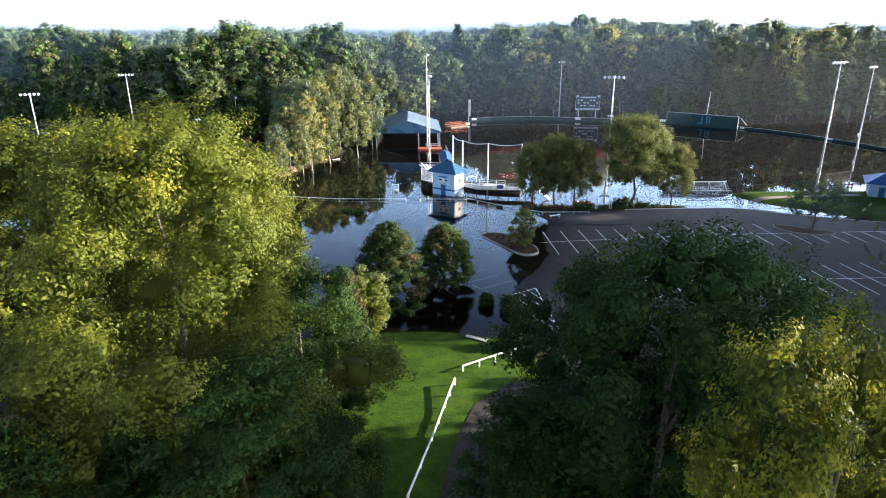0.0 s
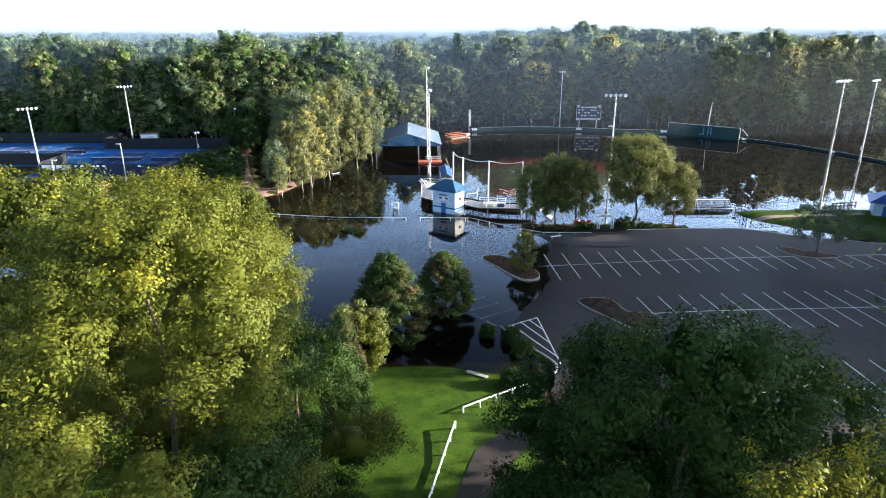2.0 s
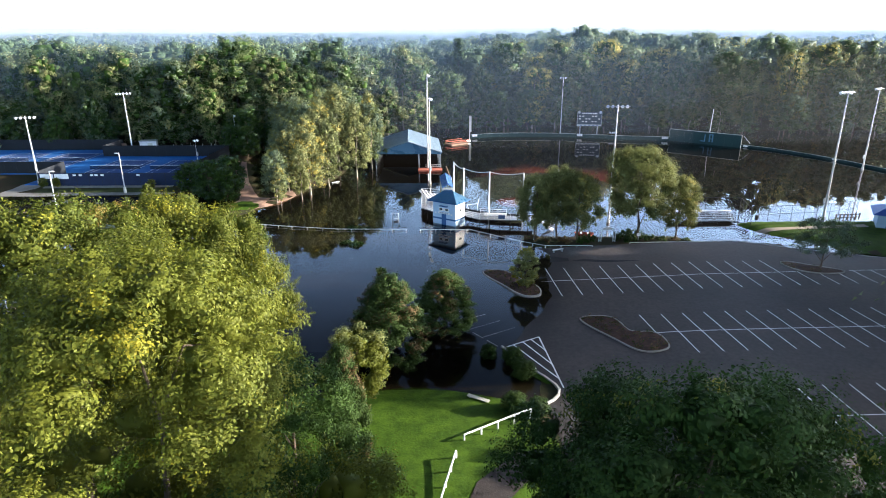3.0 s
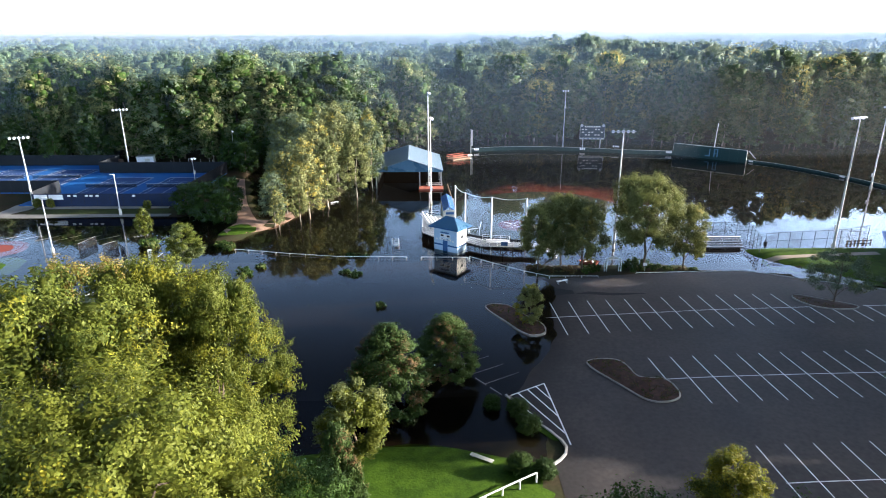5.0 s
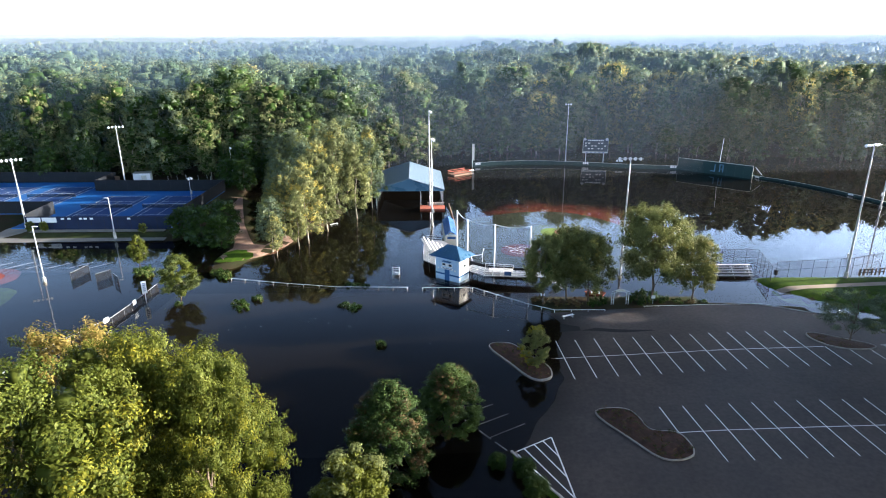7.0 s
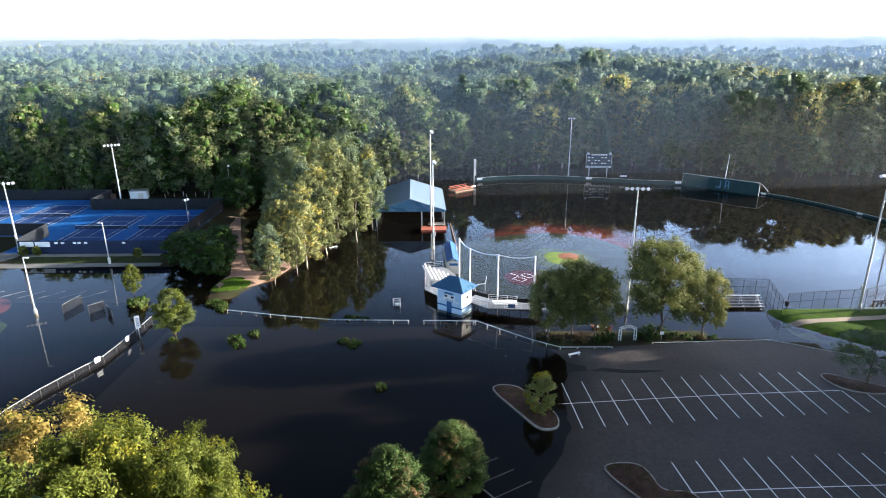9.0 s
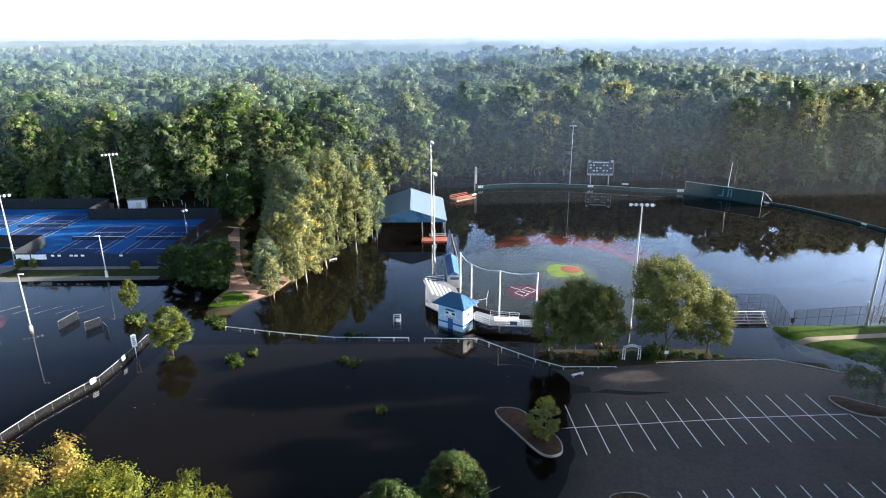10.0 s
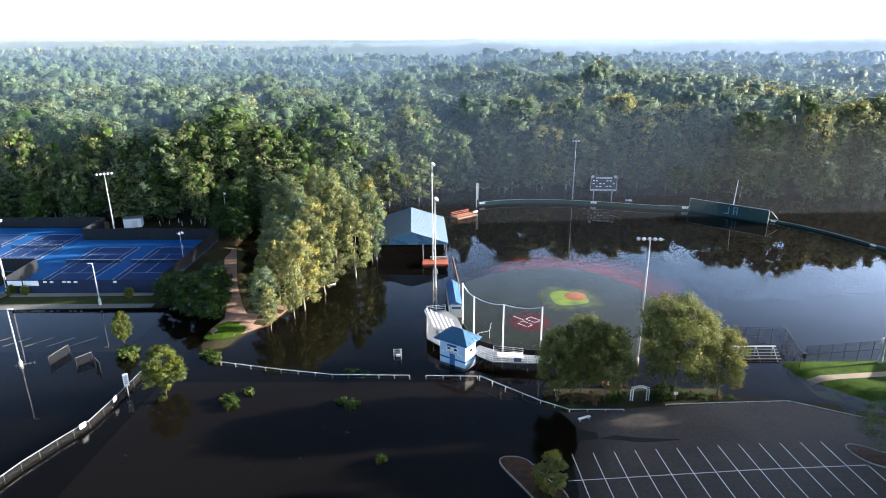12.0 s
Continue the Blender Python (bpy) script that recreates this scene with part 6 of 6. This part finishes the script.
for pts in ([(-66.6, 113.0), (-65.8, 117.4)], [(-61.9, 112.6), (-60.4, 114.8)], [(-58.9, 112.9), (-57.2, 111.2)]):
    ob = thing("bench_screen", (0, 0, 0), "grey mesh dugout screen standing in water", "screen", "dugout screens")
    a, b = pts
    bm = bmesh.new()
    box(bm, ((a[0] + b[0]) / 2, (a[1] + b[1]) / 2, 0.75), (math.dist(a, b), 0.03, 1.5), math.degrees(math.atan2(b[1] - a[1], b[0] - a[0])))
    part("panel", bm, GREYSCREEN, ob)
    for q in pts:
        bm = bmesh.new()
        rod(bm, (*q, -0.5), (*q, 1.6), 0.05)
        part("post", bm, DARK, ob)
    bm = bmesh.new()
    rod(bm, (*a, 1.55), (*b, 1.55), 0.03)
    part("rail", bm, DULLSTEEL, ob)
disc("small_infield_clay", (-82.5, 114.5), 5.0, -0.09, CLAY, "red clay of a small ball field, awash", 32, 0.12, 0.2)
disc("small_field_turf", (-77.5, 104.0), 6.0, -0.12, GRASS, "green turf of a small ball field, awash", 32, 0.16, 0.25)
lot2 = sheet("far_lot", [(-130, 117.5), (-57, 118), (-56, 136), (-130, 136)], ASPHALT, "flooded asphalt of a small parking lot", "parking lot", dz=0.06, flat=-0.25)
for i in range(16):
    bm = bmesh.new()
    box(bm, (-66.0 - 3.9 * i, 121.7, -0.17), (0.14, 4.6, 0.02), -42)
    part("parking_line", bm, PAINT, lot2)

# ---- right side: fence, bleacher, hut ----
chain_fence([(49.0, 120.4), (57.8, 119.8), (55.9, 111.2)], 3.2, "tall dark chain-link fence with a corner, in water", mid=True)
chain_fence([(57.8, 113.2), (64.8, 114.2), (72.5, 115.2), (79.5, 118.0)], 3.2, "tall dark chain-link fence along the flooded field", mid=True)
DULLALU = mat("weathered_aluminium", (0.16, 0.15, 0.15), 0.5, metal=0.3, scale=1, fine=6, var=0.2)
bl = thing("bleacher", (48.4, 114.2, 0), "low aluminium bleacher with four rows, flooded", "bleacher", turn=0)
for i in range(5):
    bm = bmesh.new()
    box(bm, (0, 0.55 * i, 0.35 + 0.3 * i), (12.4, 0.28, 0.06), bevel=0.01)
    part("seat_plank", bm, WHITE if i == 4 else DULLALU, bl)
    bm = bmesh.new()
    box(bm, (0, 0.55 * i + 0.3, 0.1 + 0.3 * i), (12.4, 0.26, 0.05))
    part("foot_board", bm, DARK, bl)
for x in (-5.8, -2.9, 0, 2.9, 5.8):
    bm = bmesh.new()
    rod(bm, (x, 0, -0.4), (x, 2.4, 1.5), 0.05)
    rod(bm, (x, 2.4, -0.4), (x, 2.4, 1.6), 0.05)
    part("frame", bm, GALV, bl)
bin_ = thing("litter_bin", (58.6, 114.6, -0.3), "dark round litter bin hung at the fence", "litter bin")
bm = bmesh.new()
rod(bm, (0, 0, 0.6), (0, 0, 1.5), 0.3, 0.34, 12)
part("drum", bm, DARK, bin_)
hb = thing("field_house", (82.4, 109.0, 0.4), "small pale building with blue metal roof beside the lawn", "building", turn=-30)
bm = bmesh.new()
box(bm, (0, 0, 1.3), (9, 6, 2.6), bevel=0.02)
part("walls", bm, HUT_BLUE, hb)
bm = bmesh.new()
q = [bm.verts.new(p) for p in ((-5.4, -4, 2.6), (5.4, -4, 2.6), (5.4, 4, 2.6), (-5.4, 4, 2.6), (-2, 0, 4.3), (2, 0, 4.3))]
for f in ((0, 1, 5, 4), (1, 2, 5), (2, 3, 4, 5), (3, 0, 4), (3, 2, 1, 0)):
    bm.faces.new([q[i] for i in f])
part("roof", bm, mat("deep_blue_roof", (0.02, 0.07, 0.30), 0.4, scale=2, fine=4, var=0.1), hb)
for x in (-2.6, 0.4, 3.0):
    bm = bmesh.new()
    box(bm, (x, -3.02, 1.0), (0.95, 0.06, 2.0))
    part("door", bm, HUT_NAVY, hb)
pen = thing("equipment_pen", (74.8, 114.4, 0.3), "low dark-railed pen beside the field", "pen", turn=8)
for x in (-1.6, -0.8, 0, 0.8, 1.6, 2.4, 3.2):
    bm = bmesh.new()
    box(bm, (x, 0, 0.55), (0.16, 0.16, 1.3))
    part("post", bm, WOOD, pen)
for z in (0.45, 1.0):
    bm = bmesh.new()
    box(bm, (0.8, 0, z), (5.2, 0.08, 0.16))
    part("rail", bm, DARK, pen)

WETROAD = mat("wet_asphalt", (0.012, 0.012, 0.013), 0.7, scale=3, fine=5, var=0.2, spec=0.15)
sheet("wet_streak", smooth_ring([(15.5, 92.4), (16.5, 95.6), (18.8, 94.5), (21.5, 93.8), (24, 93.2), (27, 92.8), (30.8, 92.5), (27.5, 92.1), (24.5, 92.0), (22, 92.7), (18.5, 93.0)], 1), WETROAD, "dark wet trickle across the asphalt", "puddle", dz=0.036)

# ---- entrance arch and signs ----
ar = thing("entrance_arch", (27.35, 101.9, 0), "white steel entrance arch at the edge of the lot", "arch")
for s in (-1.35, 1.35):
    for d in (0, 0.35):
        bm = bmesh.new()
        rod(bm, (s + (d if s < 0 else -d), 0, -0.2), (s + (d if s < 0 else -d), 0, 2.1), 0.06)
        part("post", bm, WHITE, ar)
    for z in (0.5, 1.1, 1.7):
        bm = bmesh.new()
        rod(bm, (s, 0, z), (s + (0.35 if s < 0 else -0.35), 0, z), 0.035)
        part("rung", bm, WHITE, ar)
for o in (0, 0.32):
    bm = bmesh.new()
    rod(bm, (-1.35, 0, 2.1 + o), (0, 0, 2.55 + o), 0.055)
    rod(bm, (0, 0, 2.55 + o), (1.35, 0, 2.1 + o), 0.055)
    part("crown_bar", bm, WHITE, ar)
bm = bmesh.new()
box(bm, (0, -0.02, 2.55), (1.5, 0.05, 0.3))
part("sign_band", bm, CREAM, ar)
bo = thing("moored_boat", (24.6, 106.6, -0.1), "small brown boat-shaped play structure awash", "boat", turn=-10)
bm = bmesh.new()
v = [bm.verts.new(p) for p in ((-1.8, 0, 0.5), (-1.1, -0.6, 0.45), (1.3, -0.6, 0.45), (1.7, 0, 0.5), (1.3, 0.6, 0.45), (-1.1, 0.6, 0.45))]
w = [bm.verts.new((q.co.x * 0.75, q.co.y * 0.6, -0.1)) for q in v]
bm.faces.new(w)
for i in range(6):
    bm.faces.new((v[i], v[(i + 1) % 6], w[(i + 1) % 6], w[i]))
part("hull", bm, REDBROWN, bo)
for x in (-0.6, 0.6):
    bm = bmesh.new()
    box(bm, (x, 0, 0.4), (0.3, 1.05, 0.06))
    part("thwart", bm, CREAM, bo)
for x, y in ((15.2, 103.0), (32.6, 101.9)):
    ob = thing("notice_board", (x, y, ground_z(x, y)), "small white notice on a short post", "sign", "small notices")
    bm = bmesh.new()
    rod(bm, (0, 0, -0.2), (0, 0, 1.2), 0.04)
    part("post", bm, GALV, ob)
    bm = bmesh.new()
    box(bm, (0, -0.05, 1.25), (0.6, 0.04, 0.5))
    part("plate", bm, WHITE, ob)
fr = thing("drink_stand", (-9.3, 115.8, 0), "white framed stand with a pale panel in the flood", "stand", turn=5)
for x in (-0.6, 0.6):
    bm = bmesh.new()
    rod(bm, (x, 0, -0.5), (x, 0, 1.45), 0.06)
    part("post", bm, WHITE, fr)
for z in (0.35, 0.7, 1.05, 1.4):
    bm = bmesh.new()
    rod(bm, (-0.6, 0, z), (0.6, 0, z), 0.04)
    part("bar", bm, WHITE, fr)
bm = bmesh.new()
box(bm, (0.1, -0.1, 0.3), (0.7, 0.5, 0.35), bevel=0.04)
part("basin", bm, WHITE, fr)

# ---- shrubs ----
shrub = Kind(71, 2.0, 1.25, 0.05, 40, 6000, 0.055, [NEEDLE, LEAF_DEEP], (0.7, 0.3), "dome", rough=0.08, big=(0.3, 0.42), lump=0.1, core=0.7)
for x, y, h, w in ((4.8, 63.0, 1.75, 0.85), (7.3, 62.0, 1.95, 0.95), (8.0, 59.2, 2.1, 1.0), (6.5, 52.9, 1.7, 1.2), (8.6, 52.4, 1.6, 1.1)):
    shrub.plant(x, y, h, "round clipped evergreen shrub beside the kerb", "shrub", "round shrubs", w, "shrub", z=-0.35 if y > 54 else None)
loose = Kind(72, 1.0, 1.5, 0.0, 16, 1600, 0.08, [LEAF_DEEP, LEAF_OLIVE, LEAF_YELLOW], (0.6, 0.3, 0.1), "round", rough=0.35, lump=0.4, core=0.5)
for x, y, h, w in ((-33.6, 103.0, 0.9, 0.9), (-32.3, 101.2, 0.8, 0.9), (-31.3, 104.6, 0.9, 0.7), (-16.6, 102.0, 0.7, 1.0), (-14.8, 101.4, 0.8, 1.0), (-9.5, 88.8, 0.9, 0.55), (-16.6, 110.6, 0.6, 1.4), (-14.4, 110.4, 0.5, 1.2),
                   (-40.6, 115.4, 1.0, 1.0), (-42.0, 117.0, 0.9, 1.0), (-39.5, 114.2, 0.9, 0.8), (-55.4, 116.0, 1.6, 0.8), (-43.4, 102.6, 0.8, 0.5)):
    loose.plant(x, y, h, "half-drowned leafy shrub in flood water", "shrub", "drowned shrubs", w, "shrub", z=-0.25)
dry = Kind(73, 0.8, 1.4, 0.0, 14, 1500, 0.07, [RUST, LEAF_OLIVE], (0.75, 0.25), "round", rough=0.35, lump=0.4, core=0.4)
for x, y, h, w in ((14.8, 103.4, 0.6, 1.3), (17.4, 102.6, 0.5, 1.3), (20.2, 102.3, 0.6, 1.3), (38.8, 102.5, 0.5, 1.2)):
    dry.plant(x, y, h, "low browned plants in the planted strip", "shrub", "low plants in the strip", w, "shrub")
for x, y, h, w in ((23.4, 101.8, 0.8, 1.0), (24.8, 103.0, 0.9, 0.8), (30.6, 102.4, 1.3, 0.9), (31.8, 103.8, 1.5, 0.8), (34.4, 102.8, 0.9, 0.9), (36.6, 102.6, 0.6, 1.1), (41.0, 102.8, 0.5, 1.0)):
    loose.plant(x, y, h, "loose leafy shrub in the planted strip", "shrub", "shrubs in the strip", w, "shrub")
rng = np.random.default_rng(9)
spots = [(-45.5, 100.9), (-30, 95), (-20, 97), (-35, 92), (-12, 95), (2, 97), (-3, 90), (-25, 88), (-40, 90), (8, 95)]
c = np.concatenate([np.stack([rng.normal(x, 2.6, 6), rng.normal(y, 0.8, 6), np.full(6, 0.012)], 1) for x, y in spots])
v, f = cards(rng, c, np.tile([0.0, 0.0, 1.0], (len(c), 1)) + rng.normal(0, 0.02, c.shape), rng.uniform(0.04, 0.11, len(c)))
tagged(new("floating_debris", quick_mesh("floating_debris", v + np.array([0, 0, 0.012]), f, [CREAM, LEAF_OLIVE], rng.integers(0, 2, len(f)))), "scattered pale leaves and scraps floating on the flood", "debris", kind="stuff")
